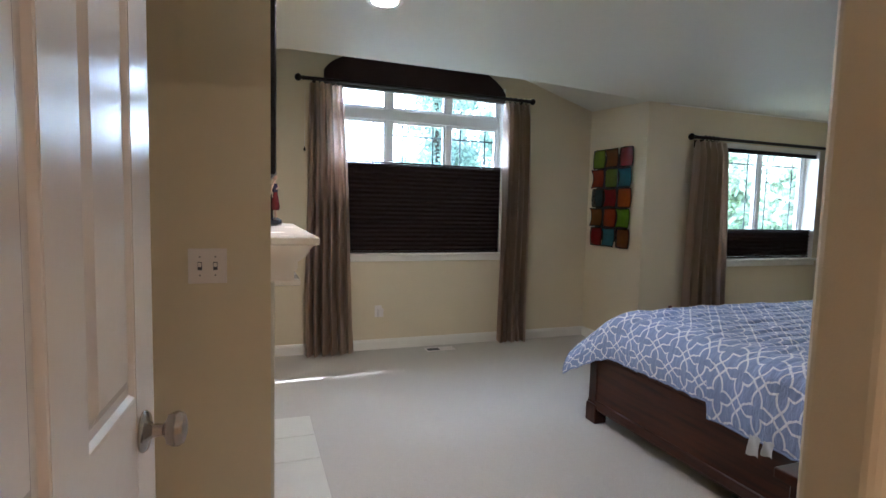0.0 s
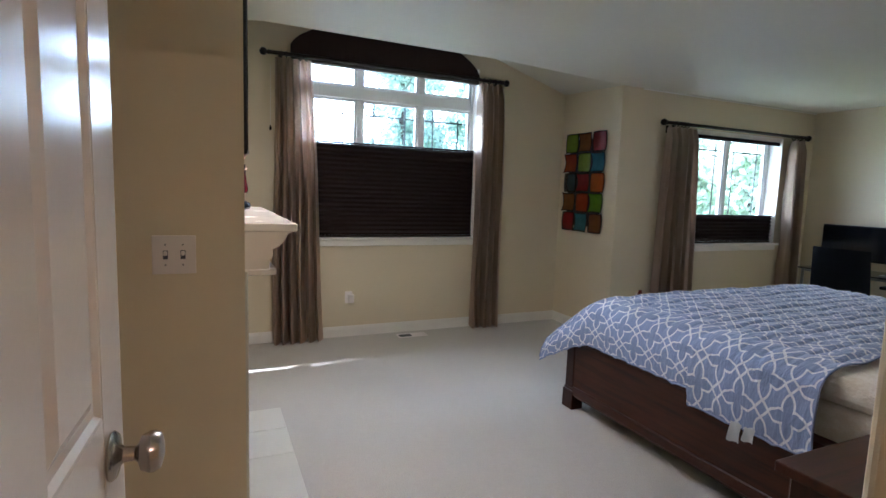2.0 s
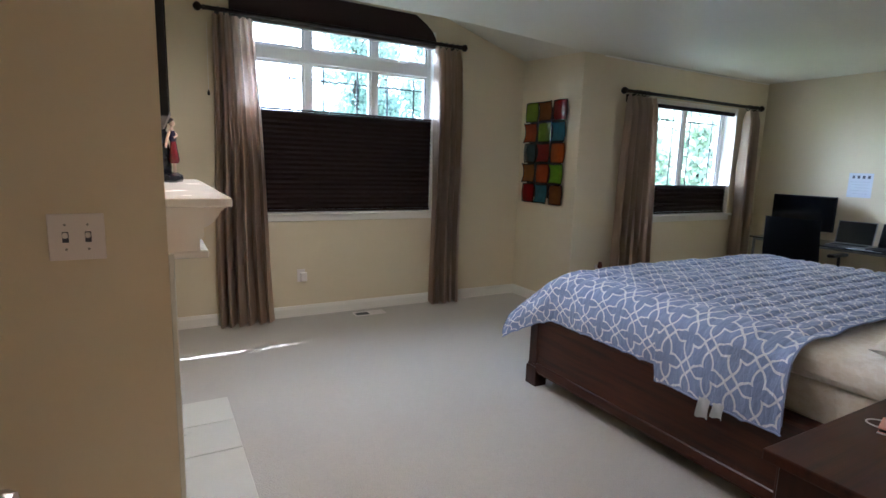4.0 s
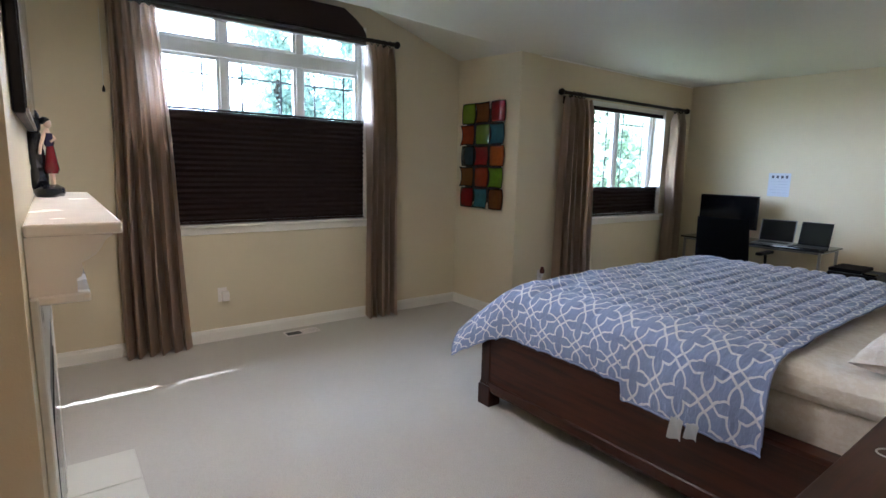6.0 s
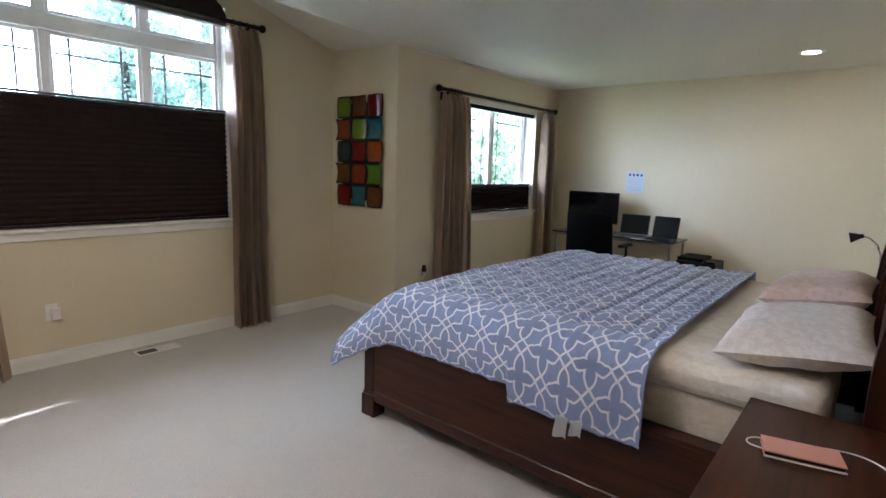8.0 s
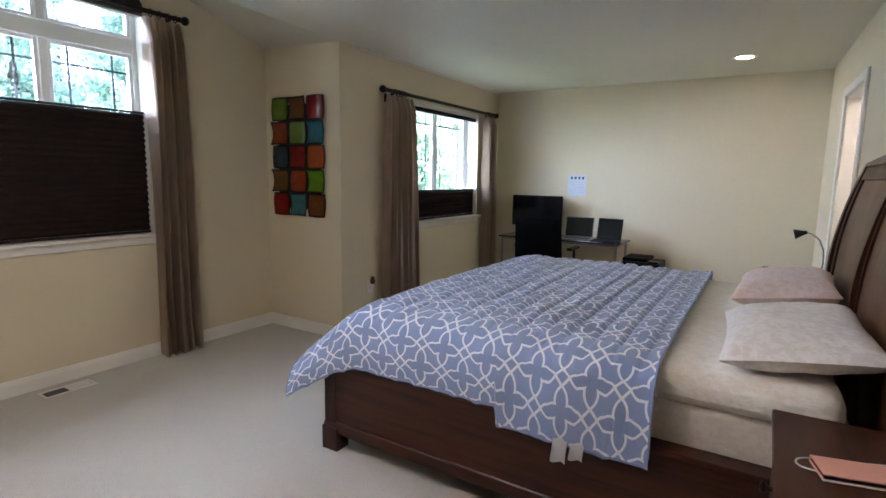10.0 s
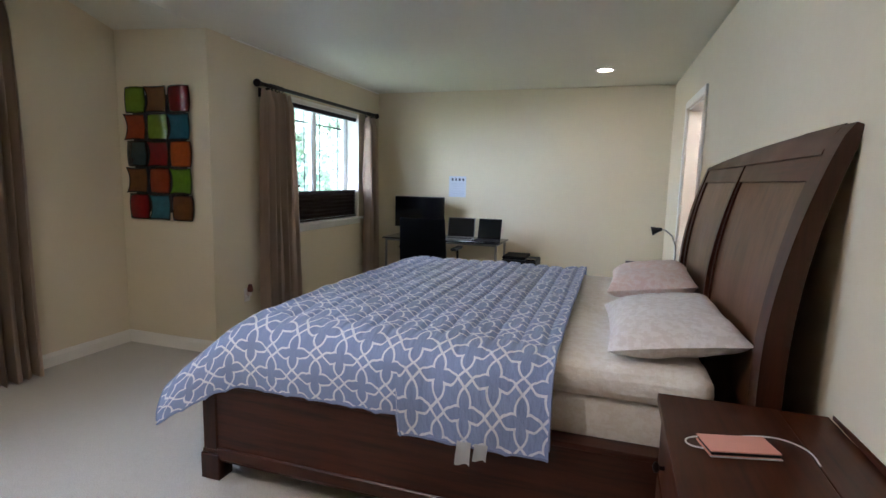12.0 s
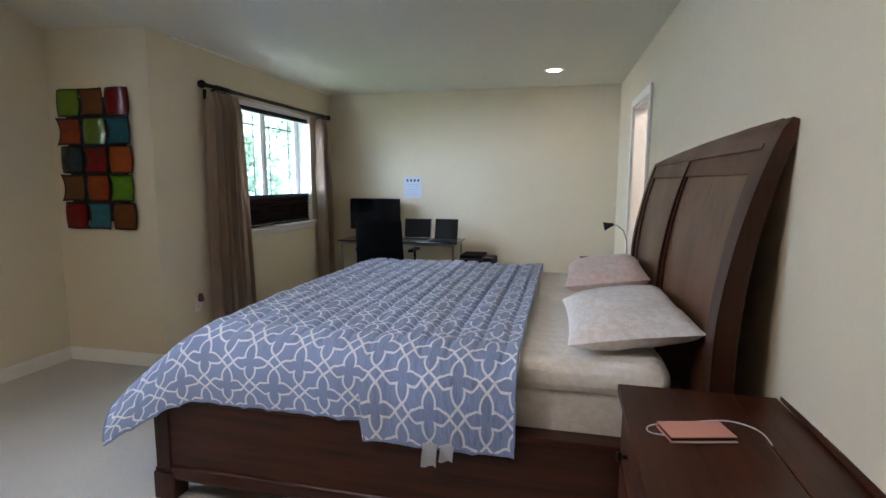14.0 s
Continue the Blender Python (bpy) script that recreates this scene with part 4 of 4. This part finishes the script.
def pillow(x, y, z, w, d, h, rx, rz, mat, label, seed):
    p = root("pillow", x, y, z, label, "pillow", "pillows", rz)
    bm = bmesh.new()
    n = 26
    for side in (1, -1):
        g = []
        for i in range(n + 1):
            row = []
            for j in range(n + 1):
                u, v = 2 * i / n - 1, 2 * j / n - 1
                f = max(0.0, (1 - u ** 4) * (1 - v ** 4)) ** 0.55
                pinch = 1 - 0.07 * (1 - abs(u)) ** 0.8 * abs(v) ** 3 - 0.02
                cx = u * w / 2 * (1 - 0.05 * (1 - v * v))
                cy = v * d / 2 * (1 - 0.07 * (1 - u * u))
                q = Vector((cx * 2.2 + seed, cy * 2.2, side))
                cz = side * h / 2 * f + 0.022 * f * noise.noise(q * 2.0) + 0.012 * f * noise.noise(q * 5.5 + Vector((0, 9, 0)))
                row.append(bm.verts.new((cx, cy, cz)))
            g.append(row)
        for i in range(n):
            for j in range(n):
                q = (g[i][j], g[i + 1][j], g[i + 1][j + 1], g[i][j + 1])
                bm.faces.new(q if side > 0 else q[::-1])
    bmesh.ops.remove_doubles(bm, verts=bm.verts, dist=0.004)
    bm.transform(Matrix.Rotation(radians(rx), 4, "X"))
    part("case", bm, mat, p, local=True, smooth=True)
    return p


pillow(2.77, 0.935, MT + 0.083, 0.76, 0.48, 0.15, -8, 2, PILLOW, "cream patterned pillow lying near the headboard", 1)
pillow(3.76, 0.94, MT + 0.095, 0.72, 0.46, 0.17, -8, -2, PILLOW_PINK, "peach patterned pillow lying near the headboard", 5)

# comforter: lies over the mattress, hangs over the near side and the foot
DY0, DY1 = 1.335, 2.965
DTOP = MT + 0.03


def duvet_point(a, b):
    """a: metres across from the near hem; b: metres from the turned edge towards the foot."""
    near_flap = b < 0.585
    hang = 0.38
    y = DY0 + b
    drop = 0.0
    if y > 2.66:
        t = (y - 2.66) / 0.50
        y = 2.66 + 0.47 * t
        drop = 0.40 * t ** 1.35
    edge_x = BX0 - 0.030
    low = 0.405 if near_flap else 0.482
    if a < hang:
        t = (hang - a) / hang
        if t < 0.45:
            g = t / 0.45 * math.pi / 2
            x, z = edge_x + 0.17 * (1 - math.sin(g)), DTOP - 0.10 * (1 - math.cos(g))
        else:
            f = (t - 0.45) / 0.55
            x, z = edge_x - 0.012 * math.sin(math.pi * f), DTOP - 0.10 - (DTOP - 0.10 - low) * f
        z -= drop * (1 - 0.35 * t)
        x -= 0.07 * t * min(1.0, drop / 0.25) + (0.006 if near_flap else 0.0)
    else:
        q = a - hang
        x = edge_x + 0.17 + q
        z = DTOP + 0.012 * min(1, q / 0.3)
        if x > BX1 - 0.02:
            z -= (x - BX1 + 0.02) * 1.4
            x = BX1 - 0.02 + (x - BX1 + 0.02) * 0.35
        z -= drop
    if BX0 + 0.0 < x < BX1 and y < BY1 + 0.015:
        z = max(z, 0.488)
    return Vector((x, y, z))


def duvet_place(u, v):
    wide = 0.38 + 1.99
    a, b = u * wide, v * (DY1 - DY0 + 0.12)
    p = duvet_point(a, b)
    # quilting and creases
    top = 1.0 if a > 0.4 else 0.5
    quilt = -0.013 * math.exp(-((b % 0.104) - 0.052) ** 2 / 0.00012)
    n = 0.010 * noise.noise(Vector((a * 3.2, b * 5.5, 0))) + 0.008 * noise.noise(Vector((a * 9, b * 14, 3)))
    crease = 0.004 * math.sin(a * 9 + 26 * b + 3 * noise.noise(Vector((a * 2, b * 2, 7))))
    p.z += (quilt + n + 0.5 * crease) * top
    if a < 0.38:
        p.x += 0.006 * math.sin(b * 17) + n * 0.6
    return p


dv = root("comforter", 3.3, 2.1, 0.8, "blue-grey quilted comforter with a white trellis print spread over the bed", "comforter")
WIDE, LONG = 0.38 + 1.99, DY1 - DY0 + 0.12
bm = sheet(170, 190, duvet_place, 0.0, lambda u, v: (u * WIDE, v * LONG))
part("cover", bm, [DUVET], dv, smooth=True)
for edge in ([duvet_place(0.0, k / 80) for k in range(81)], [duvet_place(k / 80, 0.0) for k in range(1, 81)], [duvet_place(k / 80, 1.0) for k in range(1, 81)]):
    part("piping", tube(bmesh.new(), edge, 0.0045, 6), DUVET_UNDER, dv, "slate blue corded edge", smooth=True)

tg = root("care_tag", BX0 - 0.02, 1.61, 0.34, "two small white care tags hanging from the comforter hem", "tag")
for ya, yb, za in ((1.615, 1.672, 0.338), (1.552, 1.603, 0.365)):
    bm = sheet(4, 6, lambda u, v: Vector((BX0 - 0.053 - 0.006 * math.sin(3 * v + 5 * u), ya + (yb - ya) * u + 0.006 * v * math.sin(9 * ya), 0.43 + (za - 0.43) * v + 0.004 * math.sin(6 * u))), 0.001)
    part("tag", bm, TAG, tg, smooth=True)

# ---- nightstands ----
def nightstand(x0, x1, y0, y1, h, label):
    n = root("nightstand", (x0 + x1) / 2, y0, 0.0, label, "nightstand", "nightstands")
    part("top", boxed(x0, x1, y0 + 0.143, y1, h - 0.03, h, 0.004, 2), BEDWOOD_X, n)
    part("back_board", boxed(x0, x1, y0, y0 + 0.1415, h - 0.03, h - 0.0015, 0.003, 2), BEDWOOD_X, n)
    part("body", boxed(x0 + 0.025, x1 - 0.025, y0 + 0.005, y1 - 0.03, 0.09, h - 0.03, 0.003), BEDWOOD_Z, n)
    part("plinth", boxed(x0 + 0.015, x1 - 0.015, y0 + 0.005, y1 - 0.018, 0.0, 0.09, 0.004), BEDWOOD_X, n)
    for k, (za, zb) in enumerate(((0.115, 0.29), (0.31, 0.485), (0.505, h - 0.05))):
        dr = part("drawer", boxed(x0 + 0.05, x1 - 0.05, y1 - 0.03, y1 - 0.012, za, zb, 0.005, 2), BEDWOOD_X, n)
        for x in (x0 + (x1 - x0) * 0.3, x0 + (x1 - x0) * 0.7):
            part("knob", lathe(bmesh.new(), [(0.006, 0), (0.006, 0.012), (0.015, 0.018), (0.016, 0.026), (0.008, 0.031)], Matrix.Translation((x, y1 - 0.012, (za + zb) / 2)) @ Matrix.Rotation(radians(-90), 4, "X"), 14), IRON, dr)
    part("back_ledge", boxed(x0 + 0.004, x1 - 0.004, y0 + 0.002, y0 + 0.014, h, h + 0.02, 0.003), BEDWOOD_X, n)
    return n


nightstand(1.47, 2.216, 0.515, 0.997, 0.730, "dark wooden nightstand with three drawers beside the bed")
nightstand(4.44, 5.12, 0.60, 1.05, 0.750, "dark wooden nightstand on the far side of the bed")

ph = root("phone_wallet", 1.893, 0.832, 0.730, "pink wallet phone case lying on the nightstand", "phone case", rz=-76)
bm = boxed(-0.085, 0.085, -0.045, 0.045, 0.001, 0.006, 0.002, 2)
part("back_cover", bm, PHONE, ph, local=True)
part("phone", boxed(-0.083, 0.083, -0.0445, 0.042, 0.006, 0.0145, 0.003, 2), BLACK, ph, local=True)
part("front_cover", boxed(-0.085, 0.085, -0.045, 0.045, 0.0145, 0.018, 0.0015, 2), PHONE, ph, local=True)
part("cover_rim", boxed(-0.086, 0.086, -0.0485, -0.0455, 0.002, 0.006, 0.001), CABLE, ph, local=True)
cb = root("charging_cable", 1.85, 0.8, 0.732, "thin white charging cable curving over the nightstand", "cable")
pts = [(1.868, 0.905), (1.872, 0.94), (1.892, 0.952), (1.920, 0.938), (1.945, 0.885), (1.968, 0.82), (1.990, 0.765), (1.996, 0.717), (1.975, 0.678), (1.935, 0.657), (1.862, 0.657)]
smooth_pts = []
for k in range(len(pts) - 1):
    p0, p1, p2, p3 = (Vector(pts[max(0, min(len(pts) - 1, k + o))]) for o in (-1, 0, 1, 2))
    for t in (0, 0.25, 0.5, 0.75):
        q = 0.5 * ((2 * p1) + (p2 - p0) * t + (2 * p0 - 5 * p1 + 4 * p2 - p3) * t * t + (3 * p1 - p0 - 3 * p2 + p3) * t ** 3)
        smooth_pts.append((q.x, q.y, 0.7325))
part("cord", tube(bmesh.new(), smooth_pts, 0.0022, 8), CABLE, cb, smooth=True)

dl = root("gooseneck_lamp", 4.80, 0.72, 0.750, "small black gooseneck lamp on the far nightstand", "lamp")
part("base", lathe(bmesh.new(), [(0.055, 0), (0.055, 0.008), (0.045, 0.014), (0.008, 0.018)], Matrix.Translation((4.74, 0.72, 0.750)), 24), BLACK, dl, smooth=True)
neck = [(4.74, 0.72, 0.75), (4.74, 0.705, 0.86), (4.75, 0.71, 0.94), (4.77, 0.735, 1.01), (4.78, 0.78, 1.048), (4.79, 0.82, 1.058)]
part("neck", tube(bmesh.new(), neck, 0.005, 8), CHROME, dl, smooth=True)
part("shade", lathe(bmesh.new(), [(0.012, 0), (0.016, 0.02), (0.034, 0.07), (0.036, 0.075), (0.030, 0.074)], Matrix.Translation((4.79, 0.81, 1.058)) @ Matrix.Rotation(radians(-105), 4, "X"), 20), BLACK, dl, smooth=True)


# ---- desk corner ----
DX0, DX1, DY_0, DY_1, DZ = 5.98, 6.50, 2.33, 3.72, 0.72
dk = root("desk", 6.25, 3.05, 0.0, "small desk with a dark glass top on thin metal legs", "desk")
part("top", boxed(DX0, DX1, DY_0, DY_1, DZ - 0.016, DZ, 0.003), DESKTOP, dk)
for x in (DX0 + 0.03, DX1 - 0.03):
    for y in (DY_0 + 0.04, DY_1 - 0.04):
        part("leg", tube(bmesh.new(), [(x, y, 0.0), (x, y, DZ - 0.016)], 0.014, 12), CHROME, dk, smooth=True)
for y in (DY_0 + 0.04, DY_1 - 0.04):
    part("rail", tube(bmesh.new(), [(DX0 + 0.03, y, DZ - 0.03), (DX1 - 0.03, y, DZ - 0.03)], 0.010, 8), CHROME, dk)
part("rail", tube(bmesh.new(), [(DX0 + 0.03, DY_0 + 0.04, DZ - 0.03), (DX0 + 0.03, DY_1 - 0.04, DZ - 0.03)], 0.010, 8), CHROME, dk)

mo = root("monitor", 6.40, 3.40, DZ, "large black computer monitor on the desk", "monitor")
part("panel", boxed(6.375, 6.41, 3.10, 3.73, 0.815, 1.185, 0.005, 2), BLACK, mo)
part("screen", boxed(6.3725, 6.375, 3.11, 3.72, 0.83, 1.175), SCREEN, mo)
part("stand", boxed(6.40, 6.43, 3.38, 3.45, DZ + 0.01, 0.93, 0.004), BLACK, mo)
part("foot", boxed(6.33, 6.47, 3.30, 3.53, DZ, DZ + 0.012, 0.004), BLACK, mo)


def laptop(x, y, w, turn, lid, body, label):
    l = root("laptop", x, y, DZ, label, "laptop", "laptops", turn)
    part("keyboard_base", boxed(-w / 2, w / 2, -0.235, 0.0, 0.0, 0.016, 0.003), body, l, local=True)
    part("keys", boxed(-w / 2 + 0.02, w / 2 - 0.02, -0.15, -0.03, 0.0162, 0.0185), BLACK, l, local=True)
    bm = boxed(-w / 2, w / 2, 0.0, 0.008, 0.0, 0.235, 0.003)
    bm.transform(Matrix.Translation((0, 0, 0.014)) @ Matrix.Rotation(radians(-14), 4, "X"))
    part("lid", bm, body, l, local=True)
    bm = boxed(-w / 2 + 0.01, w / 2 - 0.01, -0.0015, -0.0003, 0.012, 0.227)
    bm.transform(Matrix.Translation((0, 0, 0.014)) @ Matrix.Rotation(radians(-14), 4, "X"))
    part("screen", bm, SCREEN, l, local=True)


laptop(6.25, 2.845, 0.32, -84, 0, CHROME, "open silver laptop with a black screen on the desk")
laptop(6.25, 2.51, 0.27, -92, 0, BLACK, "open black laptop at the end of the desk")
pp = root("loose_papers", 6.07, 2.66, DZ, "a few white papers lying on the desk", "papers")
for k in range(3):
    bm = boxed(-0.1, 0.1, -0.14, 0.14, 0.0006 + 0.0012 * k, 0.0014 + 0.0012 * k)
    bm.transform(Matrix.Translation((6.09, 2.66, DZ)) @ Matrix.Rotation(radians(8 + 17 * k), 4, "Z"))
    part("sheet", bm, PAPER, pp)

# office chair
CX, CY = 5.72, 3.02
oc = root("office_chair", CX, CY, 0.0, "black high-backed office chair turned to the desk", "office chair")
bm = bmesh.new()
for k in range(5):
    a = 2 * math.pi * k / 5 + 0.3
    tube(bm, [(CX, CY, 0.09), (CX + 0.29 * math.cos(a), CY + 0.29 * math.sin(a), 0.065)], [0.022, 0.014], 8)
part("base", bm, BLACK, oc)
for k in range(5):
    a = 2 * math.pi * k / 5 + 0.3
    part("castor", lathe(bmesh.new(), [(0.02, -0.02), (0.028, -0.016), (0.028, 0.016), (0.02, 0.02)], Matrix.Translation((CX + 0.29 * math.cos(a), CY + 0.29 * math.sin(a), 0.029)) @ Matrix.Rotation(radians(90), 4, "X"), 14), BLACK, oc)
part("column", tube(bmesh.new(), [(CX, CY, 0.08), (CX, CY, 0.44)], 0.025, 14), CHROME, oc, smooth=True)
bm = boxed(CX - 0.25, CX + 0.25, CY - 0.25, CY + 0.25, 0.44, 0.53, 0.035, 4)
part("seat", bm, LEATHER, oc, smooth=True)


def back_point(u, v):
    y = CY + (u - 0.5) * 0.52 * (1 - 0.06 * v)
    return Vector((CX - 0.24 - 0.05 * v - 0.03 * math.cos((u - 0.5) * 3), y, 0.50 + 0.50 * v))


bm = sheet(16, 16, back_point, 0.05)
bmesh.ops.bevel(bm, geom=[e for e in bm.edges if e.is_manifold and e.calc_face_angle(0) > 1.0], offset=0.014, segments=2, affect="EDGES")
part("backrest", bm, LEATHER, oc, smooth=True)
part("back_brace", tube(bmesh.new(), [(CX - 0.2, CY, 0.46), (CX - 0.30, CY, 0.48), (CX - 0.33, CY, 0.62)], 0.018, 8), BLACK, oc)
for s in (-1, 1):
    y = CY + s * 0.29
    part("armrest", boxed(CX - 0.14, CX + 0.14, y - 0.03, y + 0.03, 0.66, 0.69, 0.01, 2), BLACK, oc)
    part("arm_post", tube(bmesh.new(), [(CX + 0.02, CY + s * 0.24, 0.47), (CX + 0.04, y, 0.52), (CX + 0.02, y, 0.66)], 0.013, 8), BLACK, oc)

# printer on a low stand
st = root("printer_stand", 6.3, 2.12, 0.0, "low dark stand carrying the printer", "stand")
part("top", boxed(6.05, 6.52, 1.93, 2.33, 0.40, 0.43, 0.004), BLACK, st)
for x in (6.08, 6.49):
    for y in (1.96, 2.30):
        part("leg", boxed(x - 0.014, x + 0.014, y - 0.014, y + 0.014, 0.0, 0.40, 0.002), BLACK, st)
pr = root("printer", 6.3, 2.12, 0.43, "black desktop printer with a raised scanner lid", "printer")
part("body", boxed(6.07, 6.47, 1.94, 2.32, 0.43, 0.54, 0.015, 3), BLACK, pr)
part("scanner_lid", boxed(6.09, 6.46, 2.06, 2.315, 0.541, 0.575, 0.01, 2), LEATHER, pr)
part("control_panel", boxed(6.075, 6.16, 1.95, 2.05, 0.541, 0.556, 0.004), SCREEN, pr)

pw = root("wall_paper_notice", X_FAR, 2.99, 1.31, "white printed sheet taped on the desk wall", "notice")
part("sheet", boxed(X_FAR - 0.003, X_FAR - 0.0012, 2.885, 3.10, 1.19, 1.44), PAPER, pw)
for k in range(4):
    part("printed_mark", boxed(X_FAR - 0.0042, X_FAR - 0.0031, 3.045 - 0.045 * k, 3.068 - 0.045 * k, 1.385, 1.415), INK, pw)
bm = bmesh.new()
for k in range(5):
    box(bm, X_FAR - 0.0038, X_FAR - 0.0031, 2.91, 3.08 - 0.02 * (k % 3), 1.35 - 0.03 * k, 1.353 - 0.03 * k)
part("printed_lines", bm, plain("pale_ink", linear("a8b0bc"), 0.7, vary=0.05, bump=0.0), pw, kind="stuff")


# ---- tile art ----
RIM = linear("1a0f0a")
G = {k: glaze("glaze_" + k, linear(c), RIM) for k, c in dict(green="86a02c", brown="8a5426", red="a01c1c", rust="b04a1e", teal="3f8490", slate="3a4c50", orange="d0641f", lime="74a81c").items()}
ROWS_ART = [["green", "brown", "red"], ["rust", "green", "teal"], ["slate", "red", "orange"], ["brown", "rust", "lime"], ["red", "teal", "brown"]]
ar = root("wall_art", X_ART, 4.515, 1.5, "wall art of fifteen curved glazed tiles in mixed colours", "wall art")
part("back_frame", boxed(X_ART - 0.014, X_ART - 0.002, 4.26, 4.77, 1.09, 1.98, 0.002), IRON, ar)
TW, TH = 0.213, 0.203
for r, row in enumerate(ROWS_ART):
    for c_, col in enumerate(row):
        yc = 4.515 + (1 - c_) * TW
        zc = 1.537 + (2 - r) * TH
        bow = 1 if (r + c_) % 2 == 0 else -1

        def tile_point(u, v, yc=yc, zc=zc, bow=bow):
            a, b = 2 * u - 1, 2 * v - 1
            wide = 0.99 - (0.10 * b * b if bow > 0 else 0.10 * (1 - b * b))
            tall = 0.985 - (0.02 * a * a if bow > 0 else 0.05 * (1 - a * a))
            rise = 0.020 * (1 - a * a) if bow > 0 else 0.020 * b * b
            return Vector((X_ART - 0.024 - rise - 0.004 * noise.noise(Vector((yc + a, zc + b, 0))), yc - a * TW * 0.5 * wide, zc + b * TH * 0.5 * tall))

        bm = sheet(12, 12, tile_point, 0.004, lambda u, v: (u, v))
        part("tile", bm, G[col], ar, "curved glazed tile in " + col, smooth=True)


# ---- outside ----
gd = boxed(-300, 300, 6.5, 600, -3.2, -3.0)
structure("ground", gd, GRASS, "lawn far below the upper-floor windows")


def tree(name, x, y, base, top, crown_r, crown_z, n, mat, seed, label):
    rnd = random.Random(seed)
    t = root(name, x, y, base, label, "tree", "trees outside")
    bm = tube(bmesh.new(), [(x, y, base), (x + 0.1, y, base + (top - base) * 0.5), (x + 0.05, y + 0.1, top - 0.3)], [0.16, 0.09, 0.02], 10)
    for k in range(8):
        z = base + (top - base) * rnd.uniform(0.3, 0.9)
        a, l = rnd.uniform(0, 6.28), crown_r * rnd.uniform(0.5, 0.9)
        tube(bm, [(x, y, z), (x + l * 0.5 * math.cos(a), y + l * 0.5 * math.sin(a), z + 0.25 * l), (x + l * math.cos(a), y + l * math.sin(a), z + 0.35 * l)], [0.05, 0.03, 0.01], 6)
    part("trunk", bm, BARK, t)
    verts, faces = [], []
    clumps = []
    for k in range(110):
        f = rnd.random()
        z = crown_z + (top - crown_z) * f
        rad = crown_r * (math.sin(math.pi * (0.12 + 0.8 * f)) if mat is LEAF else (1.05 - f)) * rnd.uniform(0.5, 1.0)
        a = rnd.uniform(0, 6.28)
        clumps.append((x + rad * math.cos(a), y + rad * math.sin(a), z, rnd.uniform(0.35, 0.8)))
    for k in range(int((2.0 if mat is LEAF2 else 1.1) * n)):
        cx, cy, cz, cr = clumps[k % 110]
        d = Vector((rnd.gauss(0, 1), rnd.gauss(0, 1), rnd.gauss(0, 0.8))) * cr * 0.5
        p = Vector((cx, cy, cz)) + d
        u = Vector((rnd.uniform(-1, 1), rnd.uniform(-1, 1), rnd.uniform(-1, 1))).normalized() * rnd.uniform(0.05, 0.11) * (1.6 if x > 11 else 1.0)
        w = u.cross(Vector((rnd.uniform(-1, 1), rnd.uniform(-1, 1), rnd.uniform(-1, 1)))).normalized() * (0.08 if x > 11 else 0.045)
        i = len(verts)
        verts += [p - u, p + w, p + u, p - w]
        faces.append((i, i + 1, i + 2, i + 3))
    me = bpy.data.meshes.new("crown")
    me.from_pydata([tuple(v - Vector((x, y, base))) for v in verts], [], faces)
    me.materials.append(mat)
    ob = new("crown", me)
    ob.parent = t
    tagged(ob, kind="stuff")
    return t


for k, (x, y, top, r, cz, n, mat) in enumerate((
    (6.0, 17.0, 8.6, 2.0, -1.0, 9000, LEAF2), (7.8, 19.0, 11.0, 2.4, -1.5, 10000, LEAF2), (9.4, 17.0, 10.0, 2.4, -1.0, 10000, LEAF2),
    (11.5, 16.0, 5.5, 2.4, -2.0, 6500, LEAF), (14.5, 14.0, 4.2, 2.3, -2.0, 7500, LEAF),
    (17.0, 16.0, 7.5, 2.4, -1.0, 8000, LEAF2), (19.5, 14.0, 3.2, 2.4, -2.2, 8000, LEAF), (22.0, 17.0, 7.0, 2.8, -1.5, 9000, LEAF),
    (25.5, 16.0, 5.0, 2.8, -2.0, 9000, LEAF), (29.0, 19.0, 8.0, 3.0, -1.5, 9000, LEAF2), (33.0, 18.0, 6.0, 3.0, -2.0, 9000, LEAF))):
    tree("tree", x, y, -3.0, top, r, cz, n, mat, 20 + k, "leafy pale green tree outside the windows" if mat is LEAF else "tall blue-green conifer outside the windows")
